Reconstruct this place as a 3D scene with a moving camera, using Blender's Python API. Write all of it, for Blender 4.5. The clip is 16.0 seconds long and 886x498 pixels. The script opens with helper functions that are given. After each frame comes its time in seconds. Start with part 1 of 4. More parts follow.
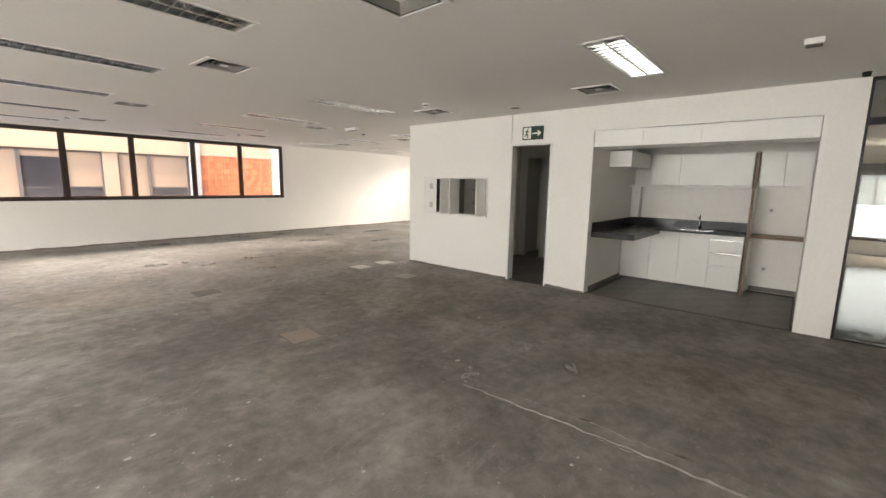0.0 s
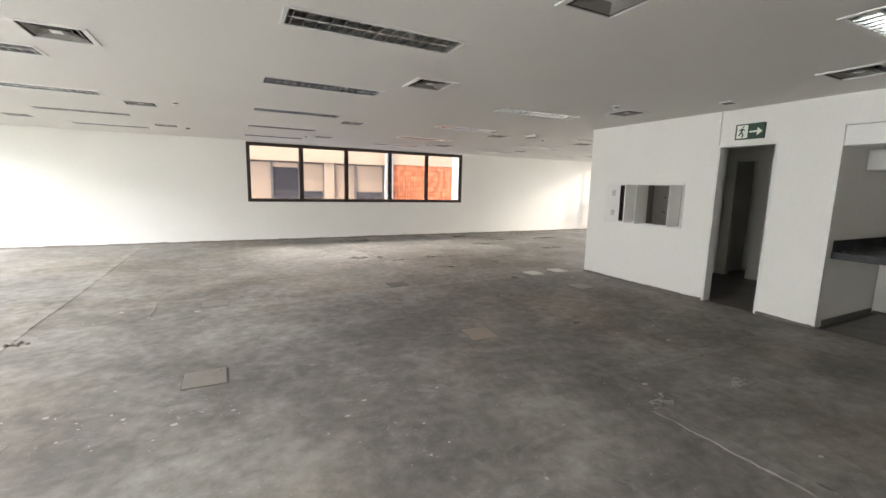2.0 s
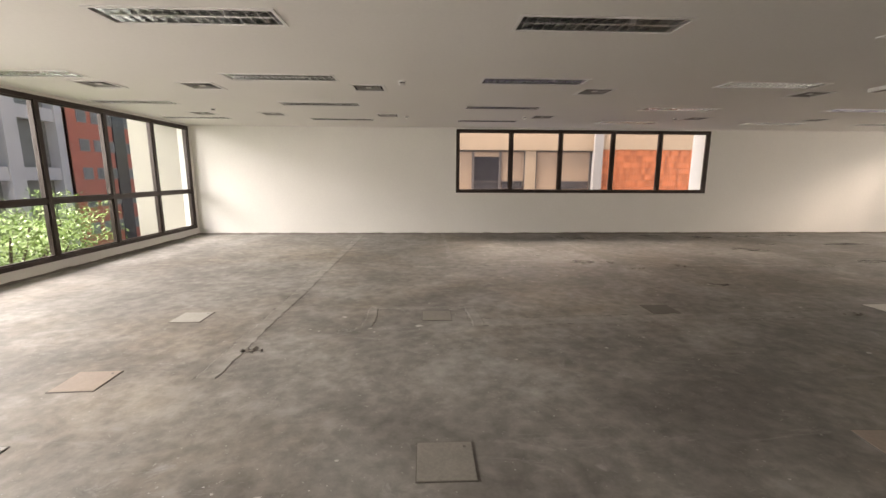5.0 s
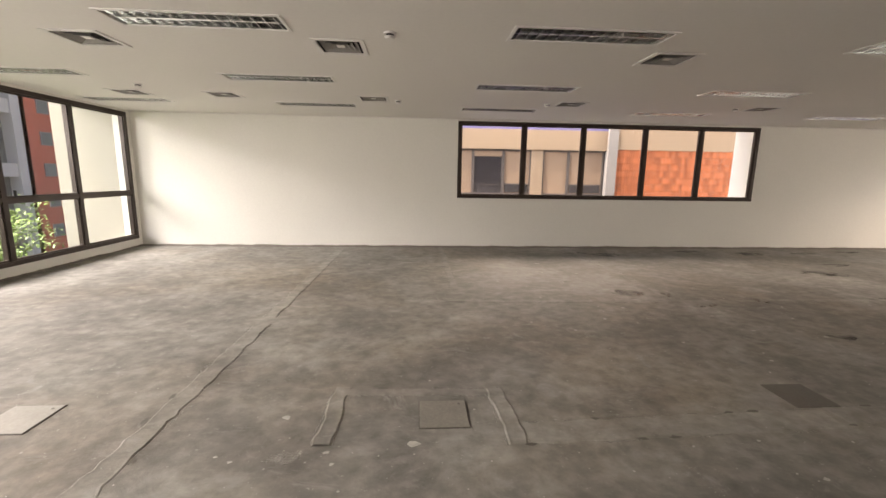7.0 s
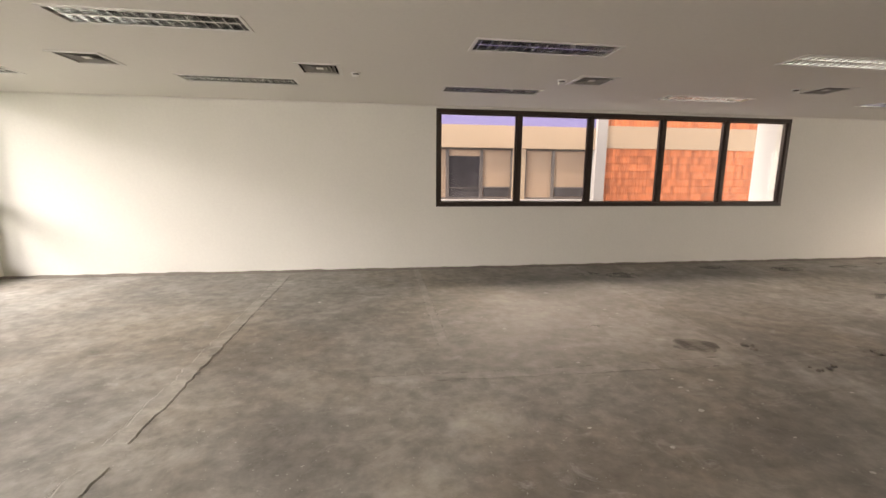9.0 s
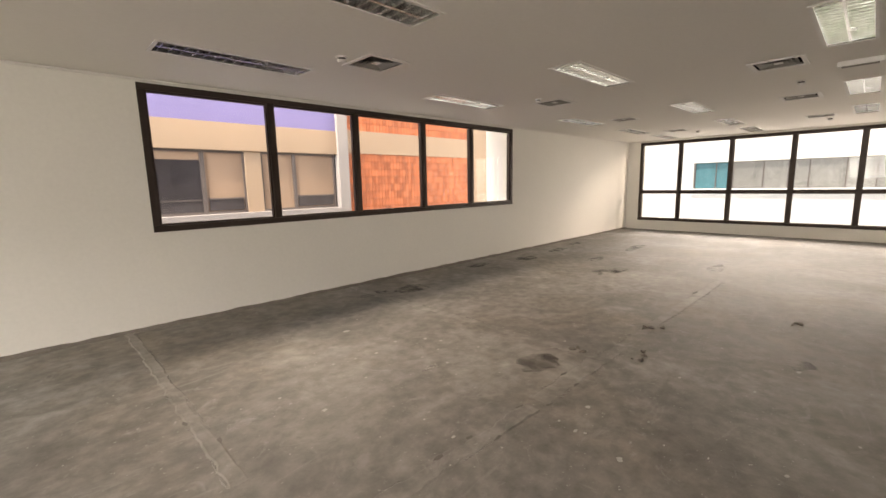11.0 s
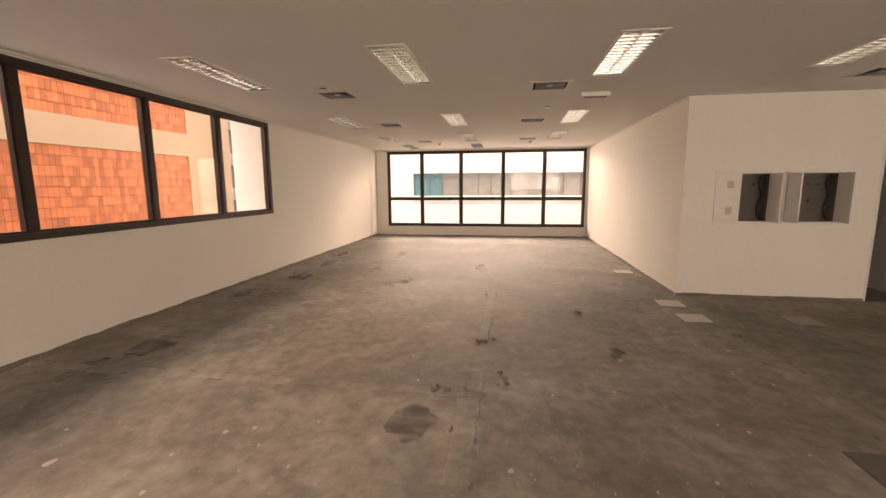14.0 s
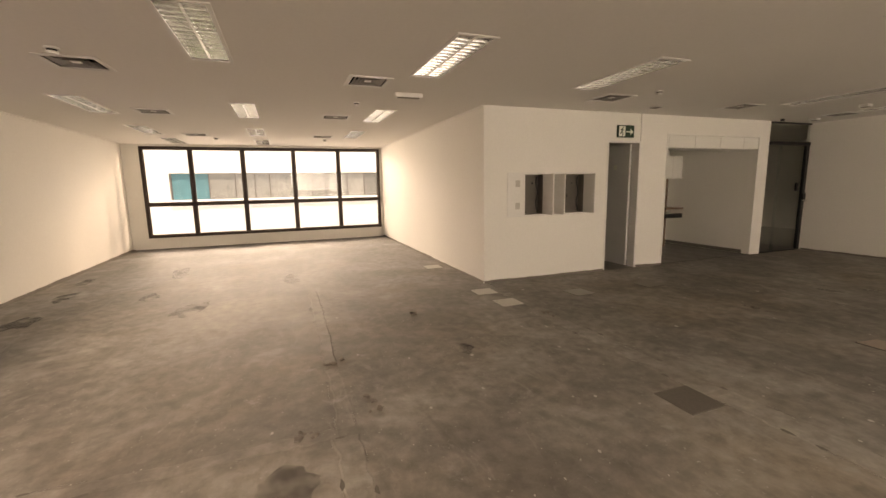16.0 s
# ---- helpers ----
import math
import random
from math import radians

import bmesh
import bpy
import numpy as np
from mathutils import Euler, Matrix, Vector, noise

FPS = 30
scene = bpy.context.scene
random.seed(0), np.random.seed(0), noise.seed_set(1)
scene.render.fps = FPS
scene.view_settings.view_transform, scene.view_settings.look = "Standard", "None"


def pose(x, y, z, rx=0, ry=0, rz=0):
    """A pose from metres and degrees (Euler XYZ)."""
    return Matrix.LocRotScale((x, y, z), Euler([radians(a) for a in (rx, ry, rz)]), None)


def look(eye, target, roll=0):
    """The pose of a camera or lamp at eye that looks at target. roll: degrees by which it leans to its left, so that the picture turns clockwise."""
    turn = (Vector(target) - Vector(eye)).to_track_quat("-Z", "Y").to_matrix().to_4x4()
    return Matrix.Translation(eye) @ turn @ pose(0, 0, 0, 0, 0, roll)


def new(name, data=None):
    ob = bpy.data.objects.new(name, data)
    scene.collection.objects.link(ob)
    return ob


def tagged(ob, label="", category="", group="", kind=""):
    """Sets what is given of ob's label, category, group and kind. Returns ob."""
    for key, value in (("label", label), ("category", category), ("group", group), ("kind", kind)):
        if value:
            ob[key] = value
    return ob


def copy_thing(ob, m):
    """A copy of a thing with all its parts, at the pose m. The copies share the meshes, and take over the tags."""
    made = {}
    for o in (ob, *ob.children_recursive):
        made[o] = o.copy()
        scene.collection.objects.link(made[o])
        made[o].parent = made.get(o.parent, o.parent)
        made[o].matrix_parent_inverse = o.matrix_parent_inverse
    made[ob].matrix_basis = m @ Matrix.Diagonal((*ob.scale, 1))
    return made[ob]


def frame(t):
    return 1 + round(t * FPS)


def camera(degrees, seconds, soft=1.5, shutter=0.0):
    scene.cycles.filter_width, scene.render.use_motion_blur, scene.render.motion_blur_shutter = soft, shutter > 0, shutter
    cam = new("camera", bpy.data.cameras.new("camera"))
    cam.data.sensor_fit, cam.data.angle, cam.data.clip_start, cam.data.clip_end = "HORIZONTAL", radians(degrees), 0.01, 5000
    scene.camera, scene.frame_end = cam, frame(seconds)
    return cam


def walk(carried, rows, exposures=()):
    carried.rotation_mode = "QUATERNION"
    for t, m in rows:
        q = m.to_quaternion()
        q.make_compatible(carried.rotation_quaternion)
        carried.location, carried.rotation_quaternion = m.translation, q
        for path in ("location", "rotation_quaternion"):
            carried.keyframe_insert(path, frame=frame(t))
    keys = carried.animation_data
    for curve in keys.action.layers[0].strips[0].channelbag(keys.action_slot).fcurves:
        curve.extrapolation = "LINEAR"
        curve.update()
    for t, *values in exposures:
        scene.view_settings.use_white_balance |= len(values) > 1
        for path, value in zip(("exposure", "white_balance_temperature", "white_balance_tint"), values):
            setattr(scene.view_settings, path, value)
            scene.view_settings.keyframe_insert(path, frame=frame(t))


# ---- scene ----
cam = camera(93.3, 16.0)
PATH = [
    (0, (-0.207, -0.253, 1.538), (1.295, 1.031, 1.232), 1.0),
    (0.5, (-0.155, -0.3, 1.544), (1.501, 0.779, 1.236), 1.1),
    (1, (-0.172, -0.288, 1.536), (1.445, 0.85, 1.233), 1.0),
    (1.5, (-0.246, -0.22, 1.521), (1.09, 1.24, 1.233), 1.3),
    (2, (-0.368, -0.167, 1.531), (0.533, 1.594, 1.239), 1.3),
    (2.3, (-0.475, -0.148, 1.517), (0.18, 1.718, 1.218), 1.2),
    (2.5, (-0.528, -0.147, 1.512), (-0.049, 1.772, 1.211), 1.2),
    (3, (-0.539, -0.01, 1.505), (-0.342, 1.955, 1.189), 0.7),
    (3.5, (-0.558, 0.326, 1.518), (-0.476, 2.297, 1.186), 0.4),
    (4, (-0.712, 0.682, 1.492), (-0.626, 2.648, 1.138), 0.2),
    (6.3, (-0.697, 2.655, 1.479), (-0.594, 4.623, 1.138), 0.7),
    (6.5, (-0.737, 2.846, 1.483), (-0.611, 4.811, 1.133), 0.8),
    (7, (-0.754, 3.315, 1.486), (-0.628, 5.281, 1.142), 0.9),
    (7.5, (-0.668, 3.808, 1.49), (-0.55, 5.775, 1.152), 0.6),
    (8, (-0.697, 4.264, 1.475), (-0.573, 6.234, 1.153), 0.5),
    (8.2, (-0.723, 4.442, 1.486), (-0.588, 6.41, 1.158), 0.5),
    (10.3, (-0.799, 6.327, 1.491), (0.148, 8.064, 1.194), -0.7),
    (10.5, (-0.795, 6.431, 1.487), (0.297, 8.079, 1.182), -0.9),
    (11, (-0.835, 6.677, 1.493), (0.546, 8.09, 1.186), -1.2),
    (11.5, (-0.827, 6.87, 1.476), (0.761, 8.046, 1.171), -1.1),
    (12, (-0.723, 7.138, 1.477), (1.016, 8.076, 1.169), -0.8),
    (12.5, (-0.687, 7.367, 1.48), (1.156, 8.081, 1.173), -0.6),
    (13, (-0.691, 7.611, 1.486), (1.21, 8.152, 1.181), -0.6),
    (13.5, (-0.574, 7.764, 1.469), (1.359, 8.177, 1.167), -0.4),
    (14, (-0.388, 7.906, 1.487), (1.566, 8.215, 1.194), -0.3),
    (14.5, (-0.3, 8.058, 1.489), (1.67, 8.253, 1.201), -0.3),
    (15, (-0.233, 8.286, 1.496), (1.746, 8.293, 1.208), -0.6),
    (15.5, (-0.143, 8.384, 1.484), (1.812, 8.082, 1.188), -0.9),
    (16, (0.0, 8.409, 1.502), (1.852, 7.716, 1.199), -1.0),
]
EXPOSURES = [(0, 1.5, 7100, 15), (1.5, 1.5, 6900, 14), (2.0, 1.3, 6600, 12), (2.5, 0.85, 6600, 12), (3, 0.6, 7400, 18), (4, 0.5, 7500, 18), (7, 0.6, 7700, 18), (11, 0.7, 7900, 17), (12, 0.6, 8900, 22), (13.5, 0.6, 10000, 31), (15, 0.6, 9800, 27), (16, 0.8, 9900, 23)]
walk(cam, [(t, look(eye, target, roll)) for t, eye, target, roll in PATH], EXPOSURES)
SKY, SUN_POWER = 0.13, 3.0
W_POWER, E_POWER, N_POWER, GLAZING_POWER = 11000, 3400, 600, 158

# ---- world, sun and window light ----
SUN_EL, SUN_AZ = radians(62), radians(250)
world = bpy.data.worlds.new("sky")
scene.world = world
world.use_nodes = True
wn = world.node_tree
sky = wn.nodes.new("ShaderNodeTexSky")
sky.sky_type = "NISHITA"
sky.sun_disc = False
sky.sun_elevation, sky.sun_rotation = SUN_EL, SUN_AZ
wn.links.new(sky.outputs[0], wn.nodes["Background"].inputs[0])
wn.nodes["Background"].inputs[1].default_value = SKY
sun = new("sun", bpy.data.lights.new("sun", "SUN"))
sun.data.energy, sun.data.angle, sun.data.color = SUN_POWER, radians(0.6), (1, 0.95, 0.86)
sd = Vector((math.sin(SUN_AZ) * math.cos(SUN_EL), math.cos(SUN_AZ) * math.cos(SUN_EL), math.sin(SUN_EL)))
sun.matrix_world = look(sd * 60, (0, 0, 0))


def sky_lamp(name, eye, target, wide, high, power, colour):
    """Area lamp outside a window, above its head, in place of the sky's light."""
    lamp = new(name, bpy.data.lights.new(name, "AREA"))
    lamp.data.shape, lamp.data.size, lamp.data.size_y = "RECTANGLE", wide, high
    lamp.data.energy, lamp.data.color = power, colour
    lamp.matrix_world = look(eye, target)
    return lamp


sky_lamp("sky_light_west", (-20.0, 8.5, 9.6), (-4.0, 6.5, 1.0), 16.0, 7.5, W_POWER, (0.93, 0.96, 1.0))
sky_lamp("sky_light_east", (28.5, 10.5, 7.4), (10.0, 8.5, 0.8), 12.0, 6.0, E_POWER, (1.0, 0.97, 0.93))
sky_lamp("sky_light_north", (3.3, 17.6, 5.5), (3.3, 9.5, 0.4), 8.0, 2.0, N_POWER, (1.0, 0.9, 0.8))
sky_lamp("sky_light_west_opening", (-6.5, 2.1, 1.38), (0.0, 2.1, 1.38), 6.4, 2.3, GLAZING_POWER, (0.95, 0.97, 1.0))
sky_lamp("sky_light_south_west", (-9.5, 6.0, 2.6), (4.0, 12.0, 1.6), 4.0, 2.6, 230, (0.95, 0.97, 1.0))
sky_lamp("sky_light_north_east", (16.0, 15.2, 1.9), (6.0, 5.6, 2.0), 3.0, 3.0, 600, (1.0, 0.97, 0.93))
sky_lamp("sky_light_south_east", (16.0, 2.5, 1.9), (5.0, 12.0, 2.0), 3.0, 3.0, 120, (1.0, 0.97, 0.93))
sky_lamp("sky_light_lobby", (18.0, -2.0, 5.0), (12.0, -2.0, 0.0), 4.0, 2.0, 1800, (1.0, 0.88, 0.77))


# ---- materials ----
def mat(name, col, rough=0.6, metal=0.0, vary=0.12, scale=3.0, fine=40.0, bump=0.15, spread=0.0, spec=0.5, stretch=(1, 1, 1), dist=0.01, patchy=0.0, island=False):
    m = bpy.data.materials.new(name)
    m.use_nodes = True
    n, l = m.node_tree.nodes, m.node_tree.links
    p = n["Principled BSDF"]
    tc = n.new("ShaderNodeTexCoord")
    mp = n.new("ShaderNodeMapping")
    mp.inputs["Scale"].default_value = stretch
    l.new(tc.outputs["Object"], mp.inputs[0])
    a, b = n.new("ShaderNodeTexNoise"), n.new("ShaderNodeTexNoise")
    a.inputs["Scale"].default_value, a.inputs["Detail"].default_value = scale, 5
    b.inputs["Scale"].default_value, b.inputs["Detail"].default_value = fine, 4
    for t in (a, b):
        l.new(mp.outputs[0], t.inputs["Vector"])
    ad = n.new("ShaderNodeMath")
    ad.operation = "ADD"
    l.new(a.outputs[0], ad.inputs[0])
    l.new(b.outputs[0], ad.inputs[1])
    last = ad
    if spread:
        oi = n.new("ShaderNodeNewGeometry" if island else "ShaderNodeObjectInfo")
        mu = n.new("ShaderNodeMath")
        mu.operation = "MULTIPLY_ADD"
        l.new(oi.outputs["Random Per Island" if island else "Random"], mu.inputs[0])
        mu.inputs[1].default_value = spread
        l.new(ad.outputs[0], mu.inputs[2])
        last = mu
    rg = n.new("ShaderNodeMapRange")
    rg.inputs[1].default_value, rg.inputs[2].default_value = 0.6, 1.4 + spread
    rg.inputs[3].default_value, rg.inputs[4].default_value = 1 - vary, 1 + vary
    l.new(last.outputs[0], rg.inputs[0])
    mx = n.new("ShaderNodeVectorMath")
    mx.operation = "SCALE"
    mx.inputs[0].default_value = col
    l.new(rg.outputs[0], mx.inputs["Scale"])
    l.new(mx.outputs[0], p.inputs["Base Color"])
    rr = n.new("ShaderNodeMapRange")
    rr.inputs[1].default_value, rr.inputs[2].default_value = 0.3, 0.7
    rr.inputs[3].default_value, rr.inputs[4].default_value = max(0.02, rough - 0.08), min(1, rough + 0.08)
    l.new(a.outputs[0], rr.inputs[0])
    l.new(rr.outputs[0], p.inputs["Roughness"])
    p.inputs["Metallic"].default_value = metal
    p.inputs["Specular IOR Level"].default_value = spec
    if patchy:
        c = n.new("ShaderNodeTexNoise")
        c.inputs["Scale"].default_value, c.inputs["Detail"].default_value = patchy, 6
        l.new(tc.outputs["Object"], c.inputs["Vector"])
        k = n.new("ShaderNodeMapRange")
        k.inputs[1].default_value, k.inputs[2].default_value = 0.36, 0.66
        k.inputs[3].default_value, k.inputs[4].default_value = 0.0, 0.45
        l.new(c.outputs[0], k.inputs[0])
        l.new(k.outputs[0], p.inputs["Alpha"])
    if bump:
        bp = n.new("ShaderNodeBump")
        bp.inputs["Strength"].default_value, bp.inputs["Distance"].default_value = bump, dist
        l.new(ad.outputs[0], bp.inputs["Height"])
        l.new(bp.outputs[0], p.inputs["Normal"])
    return m


def concrete(name, dark, mid, light, warm):
    """Bare screed: cloudy patches, trowel smears, pale dust and dark damp spots."""
    m = bpy.data.materials.new(name)
    m.use_nodes = True
    n, l = m.node_tree.nodes, m.node_tree.links
    p = n["Principled BSDF"]
    tc = n.new("ShaderNodeTexCoord")

    def nz(scale, detail, rough, stretch=(1, 1, 1), distort=0.0):
        mp = n.new("ShaderNodeMapping")
        mp.inputs["Scale"].default_value = stretch
        l.new(tc.outputs["Object"], mp.inputs[0])
        t = n.new("ShaderNodeTexNoise")
        t.inputs["Scale"].default_value, t.inputs["Detail"].default_value = scale, detail
        t.inputs["Roughness"].default_value, t.inputs["Distortion"].default_value = rough, distort
        l.new(mp.outputs[0], t.inputs["Vector"])
        return t.outputs[0]

    def ramp(src, stops):
        r = n.new("ShaderNodeValToRGB")
        e = r.color_ramp.elements
        e[0].position, e[0].color = stops[0][0], (*stops[0][1], 1)
        e[1].position, e[1].color = stops[-1][0], (*stops[-1][1], 1)
        for pos, c in stops[1:-1]:
            e.new(pos).color = (*c, 1)
        l.new(src, r.inputs[0])
        return r.outputs[0]

    def mix(kind, fac, a, b):
        x = n.new("ShaderNodeMix")
        x.data_type, x.blend_type = "RGBA", kind
        if isinstance(fac, float):
            x.inputs[0].default_value = fac
        else:
            l.new(fac, x.inputs[0])
        for s, v in ((6, a), (7, b)):
            if isinstance(v, tuple):
                x.inputs[s].default_value = (*v, 1)
            else:
                l.new(v, x.inputs[s])
        return x.outputs[2]

    cloud = nz(0.75, 10, 0.6, distort=0.6)
    base = ramp(cloud, [(0.36, dark), (0.5, mid), (0.62, light)])
    smear = nz(2.2, 9, 0.68, (1.0, 1.15, 1), 0.8)
    base = mix("OVERLAY", 0.34, base, ramp(smear, [(0.34, (0.2,) * 3), (0.66, (0.78,) * 3)]))
    brown = ramp(nz(0.4, 5, 0.6), [(0.48, (0, 0, 0)), (0.66, (1, 1, 1))])
    base = mix("MIX", brown, base, mix("MULTIPLY", 1.0, base, warm))
    grain = nz(9, 7, 0.6)
    base = mix("OVERLAY", 0.34, base, ramp(grain, [(0.35, (0.22,) * 3), (0.65, (0.76,) * 3)]))
    mottle = ramp(nz(6.5, 7, 0.66, distort=0.3), [(0.36, (0.62,) * 3), (0.52, (1, 1, 1))])
    base = mix("MULTIPLY", 0.4, base, mottle)
    dust = ramp(nz(3.2, 9, 0.72, distort=1.0), [(0.6, (0, 0, 0)), (0.72, (0.7,) * 3)])
    base = mix("MIX", dust, base, (0.34, 0.33, 0.31))
    damp = ramp(nz(1.05, 6, 0.66, (1, 1.7, 1), 0.5), [(0.27, (0.75,) * 3), (0.38, (0, 0, 0))])
    base = mix("MIX", damp, base, (0.12, 0.108, 0.095))
    scuff = ramp(nz(1.6, 10, 0.75, (1.0, 2.6, 1), 1.6), [(0.57, (0, 0, 0)), (0.64, (0.4,) * 3)])
    base = mix("MIX", scuff, base, (0.3, 0.287, 0.265))
    speck = ramp(nz(38, 3, 0.5), [(0.7, (0, 0, 0)), (0.74, (0.6,) * 3)])
    base = mix("MIX", speck, base, (0.45, 0.44, 0.41))
    l.new(base, p.inputs["Base Color"])
    rr = n.new("ShaderNodeMapRange")
    rr.inputs[3].default_value, rr.inputs[4].default_value = 0.52, 0.82
    l.new(smear, rr.inputs[0])
    l.new(rr.outputs[0], p.inputs["Roughness"])
    p.inputs["Specular IOR Level"].default_value = 0.4
    ad = n.new("ShaderNodeMath")
    ad.operation = "ADD"
    l.new(grain, ad.inputs[0])
    l.new(smear, ad.inputs[1])
    bp = n.new("ShaderNodeBump")
    bp.inputs["Strength"].default_value, bp.inputs["Distance"].default_value = 0.35, 0.012
    l.new(ad.outputs[0], bp.inputs["Height"])
    l.new(bp.outputs[0], p.inputs["Normal"])
    return m


def glass(name, tint, gloss=0.07):
    m = bpy.data.materials.new(name)
    m.use_nodes = True
    n, l = m.node_tree.nodes, m.node_tree.links
    n.remove(n["Principled BSDF"])
    t, g, x = n.new("ShaderNodeBsdfTransparent"), n.new("ShaderNodeBsdfGlossy"), n.new("ShaderNodeMixShader")
    t.inputs[0].default_value = (*tint, 1)
    g.inputs["Roughness"].default_value = 0.02
    x.inputs[0].default_value = gloss
    l.new(t.outputs[0], x.inputs[1])
    l.new(g.outputs[0], x.inputs[2])
    l.new(x.outputs[0], n["Material Output"].inputs[0])
    return m


def lit(name, col, power):
    m = bpy.data.materials.new(name)
    m.use_nodes = True
    p = m.node_tree.nodes["Principled BSDF"]
    p.inputs["Emission Color"].default_value, p.inputs["Emission Strength"].default_value = (*col, 1), power
    return m


WALL = mat("cream wall paint", (0.83, 0.815, 0.765), 0.62, vary=0.035, scale=0.9, fine=30, bump=0.1, dist=0.004)
CEIL = mat("ceiling plaster", (0.81, 0.79, 0.75), 0.75, vary=0.03, scale=0.7, fine=25, bump=0.06, dist=0.004)
SCREED = concrete("bare screed", (0.158, 0.147, 0.132), (0.212, 0.199, 0.18), (0.275, 0.262, 0.24), (0.94, 0.87, 0.79))
PATCH = concrete("trowelled mortar", (0.19, 0.179, 0.161), (0.242, 0.229, 0.208), (0.3, 0.287, 0.263), (0.98, 0.93, 0.87))
DAMP = mat("damp stain", (0.1, 0.09, 0.078), 0.6, vary=0.4, scale=6, fine=50, bump=0.2, patchy=7.0)
SMEAR = mat("plaster smear", (0.48, 0.46, 0.42), 0.7, vary=0.25, scale=9, fine=40, bump=0.1, patchy=14.0)
RUBBLE = mat("broken mortar edge", (0.17, 0.152, 0.132), 0.9, vary=0.4, scale=9, fine=60, bump=0.6)
CHIP = mat("paint splash", (0.42, 0.4, 0.365), 0.7, vary=0.25, scale=9, fine=40, bump=0.1)
BRONZE = mat("dark bronze aluminium", (0.045, 0.031, 0.025), 0.4, 0.3, vary=0.2, scale=4, fine=60, bump=0.03)
BLACK = mat("black aluminium", (0.016, 0.015, 0.015), 0.35, 0.4, vary=0.2, scale=4, fine=60, bump=0.03)
PANE = glass("window glass", (0.94, 0.96, 0.955), 0.02)
DOORGLASS = glass("clear door glass", (0.92, 0.95, 0.94), 0.06)
WHITEMET = mat("white enamelled steel", (0.78, 0.77, 0.74), 0.4, vary=0.05, scale=5, fine=50, bump=0.03)
ALU = mat("bright louvre aluminium", (0.76, 0.77, 0.76), 0.2, 1.0, vary=0.08, scale=6, fine=60, bump=0.03)
TUBE = mat("unlit tube glass", (0.75, 0.8, 0.77), 0.2, vary=0.03, scale=5, fine=40, bump=0)
# one grey for diffuser blades and light housings, darker than their white rims
VANE = mat("grey vent blade and lamp housing", (0.3, 0.29, 0.27), 0.5, vary=0.15, scale=5, fine=50, bump=0.05)
HOLLOW = mat("dark cavity", (0.03, 0.028, 0.026), 0.9, vary=0.3, scale=5, fine=40, bump=0.1)
LAMINATE = mat("white laminate", (0.82, 0.815, 0.77), 0.38, vary=0.03, scale=2, fine=50, bump=0.02)
GRANITE = mat("black granite", (0.008, 0.008, 0.009), 0.2, vary=0.3, scale=8, fine=30, bump=0.0, spec=0.25)
WOOD = mat("brown wood edge", (0.2, 0.12, 0.07), 0.5, vary=0.25, scale=4, fine=30, bump=0.1, stretch=(1, 1, 0.15))
CHROME = mat("chrome", (0.75, 0.75, 0.76), 0.12, 1.0, vary=0.03, bump=0)
TILE = mat("grey floor tile", (0.14, 0.13, 0.112), 0.42, vary=0.06, scale=3, fine=20, bump=0.0, spread=0.1)
GROUT = mat("tile grout", (0.1, 0.092, 0.08), 0.9)
LOBBYFLOOR = mat("polished lobby granite", (0.11, 0.1, 0.09), 0.1, vary=0.2, scale=6, fine=90, bump=0.0, spec=0.3)
VENEER = mat("light wood veneer", (0.5, 0.36, 0.22), 0.4, vary=0.15, scale=2, fine=20, bump=0.05, stretch=(1, 1, 0.1))
DOORPAINT = mat("pale grey door paint", (0.72, 0.72, 0.7), 0.45, vary=0.04, scale=2, fine=40, bump=0.03)
SIGN = mat("dark green sign", (0.012, 0.045, 0.02), 0.5, vary=0.05, bump=0)
GLOWWHITE = mat("pale sign ink", (0.8, 0.82, 0.72), 0.6, vary=0.03, bump=0)
YELLOW = mat("yellow notice", (0.6, 0.45, 0.08), 0.6, vary=0.05, bump=0)
RED = mat("red enamel", (0.4, 0.03, 0.02), 0.4, vary=0.05, bump=0)
PLATE = mat("pale floor plate", (0.34, 0.32, 0.29), 0.6, vary=0.15, scale=6, fine=60, bump=0.1)
PLATEWHITE = mat("whitish floor plate", (0.52, 0.5, 0.46), 0.55, vary=0.12, scale=6, fine=60, bump=0.08)
PLATEWARM = mat("terracotta floor plate", (0.31, 0.25, 0.205), 0.65, vary=0.15, scale=6, fine=60, bump=0.1)
PLATEGREY = mat("dusty grey floor plate", (0.21, 0.195, 0.17), 0.65, vary=0.2, scale=6, fine=60, bump=0.1)
PLATEDARK = mat("dark floor plate", (0.11, 0.098, 0.085), 0.6, vary=0.2, scale=6, fine=60, bump=0.1)
RENDER = mat("peach wall render", (0.36, 0.26, 0.185), 0.8, vary=0.08, scale=1.2, fine=30, bump=0.1)
LAVENDER = mat("lavender wall render", (0.19, 0.17, 0.36), 0.8, vary=0.08, scale=1.2, fine=30, bump=0.1)
PILASTER = mat("off white render", (0.3, 0.275, 0.27), 0.8, vary=0.06, scale=1.2, fine=30, bump=0.1)
TERRA = mat("terracotta tile", (0.44, 0.125, 0.05), 0.75, vary=0.55, scale=3, fine=40, bump=0.2, spread=0.9)
TERRA2 = mat("terracotta tile rows", (0.44, 0.125, 0.05), 0.75, vary=0.55, scale=3, fine=40, bump=0.2, spread=0.9, island=True)
TERRAJOINT = mat("terracotta joint", (0.16, 0.06, 0.03), 0.9)
PIERPAINT = mat("cream outer render", (0.4, 0.38, 0.33), 0.8, vary=0.06, scale=1.2, fine=30, bump=0.1)
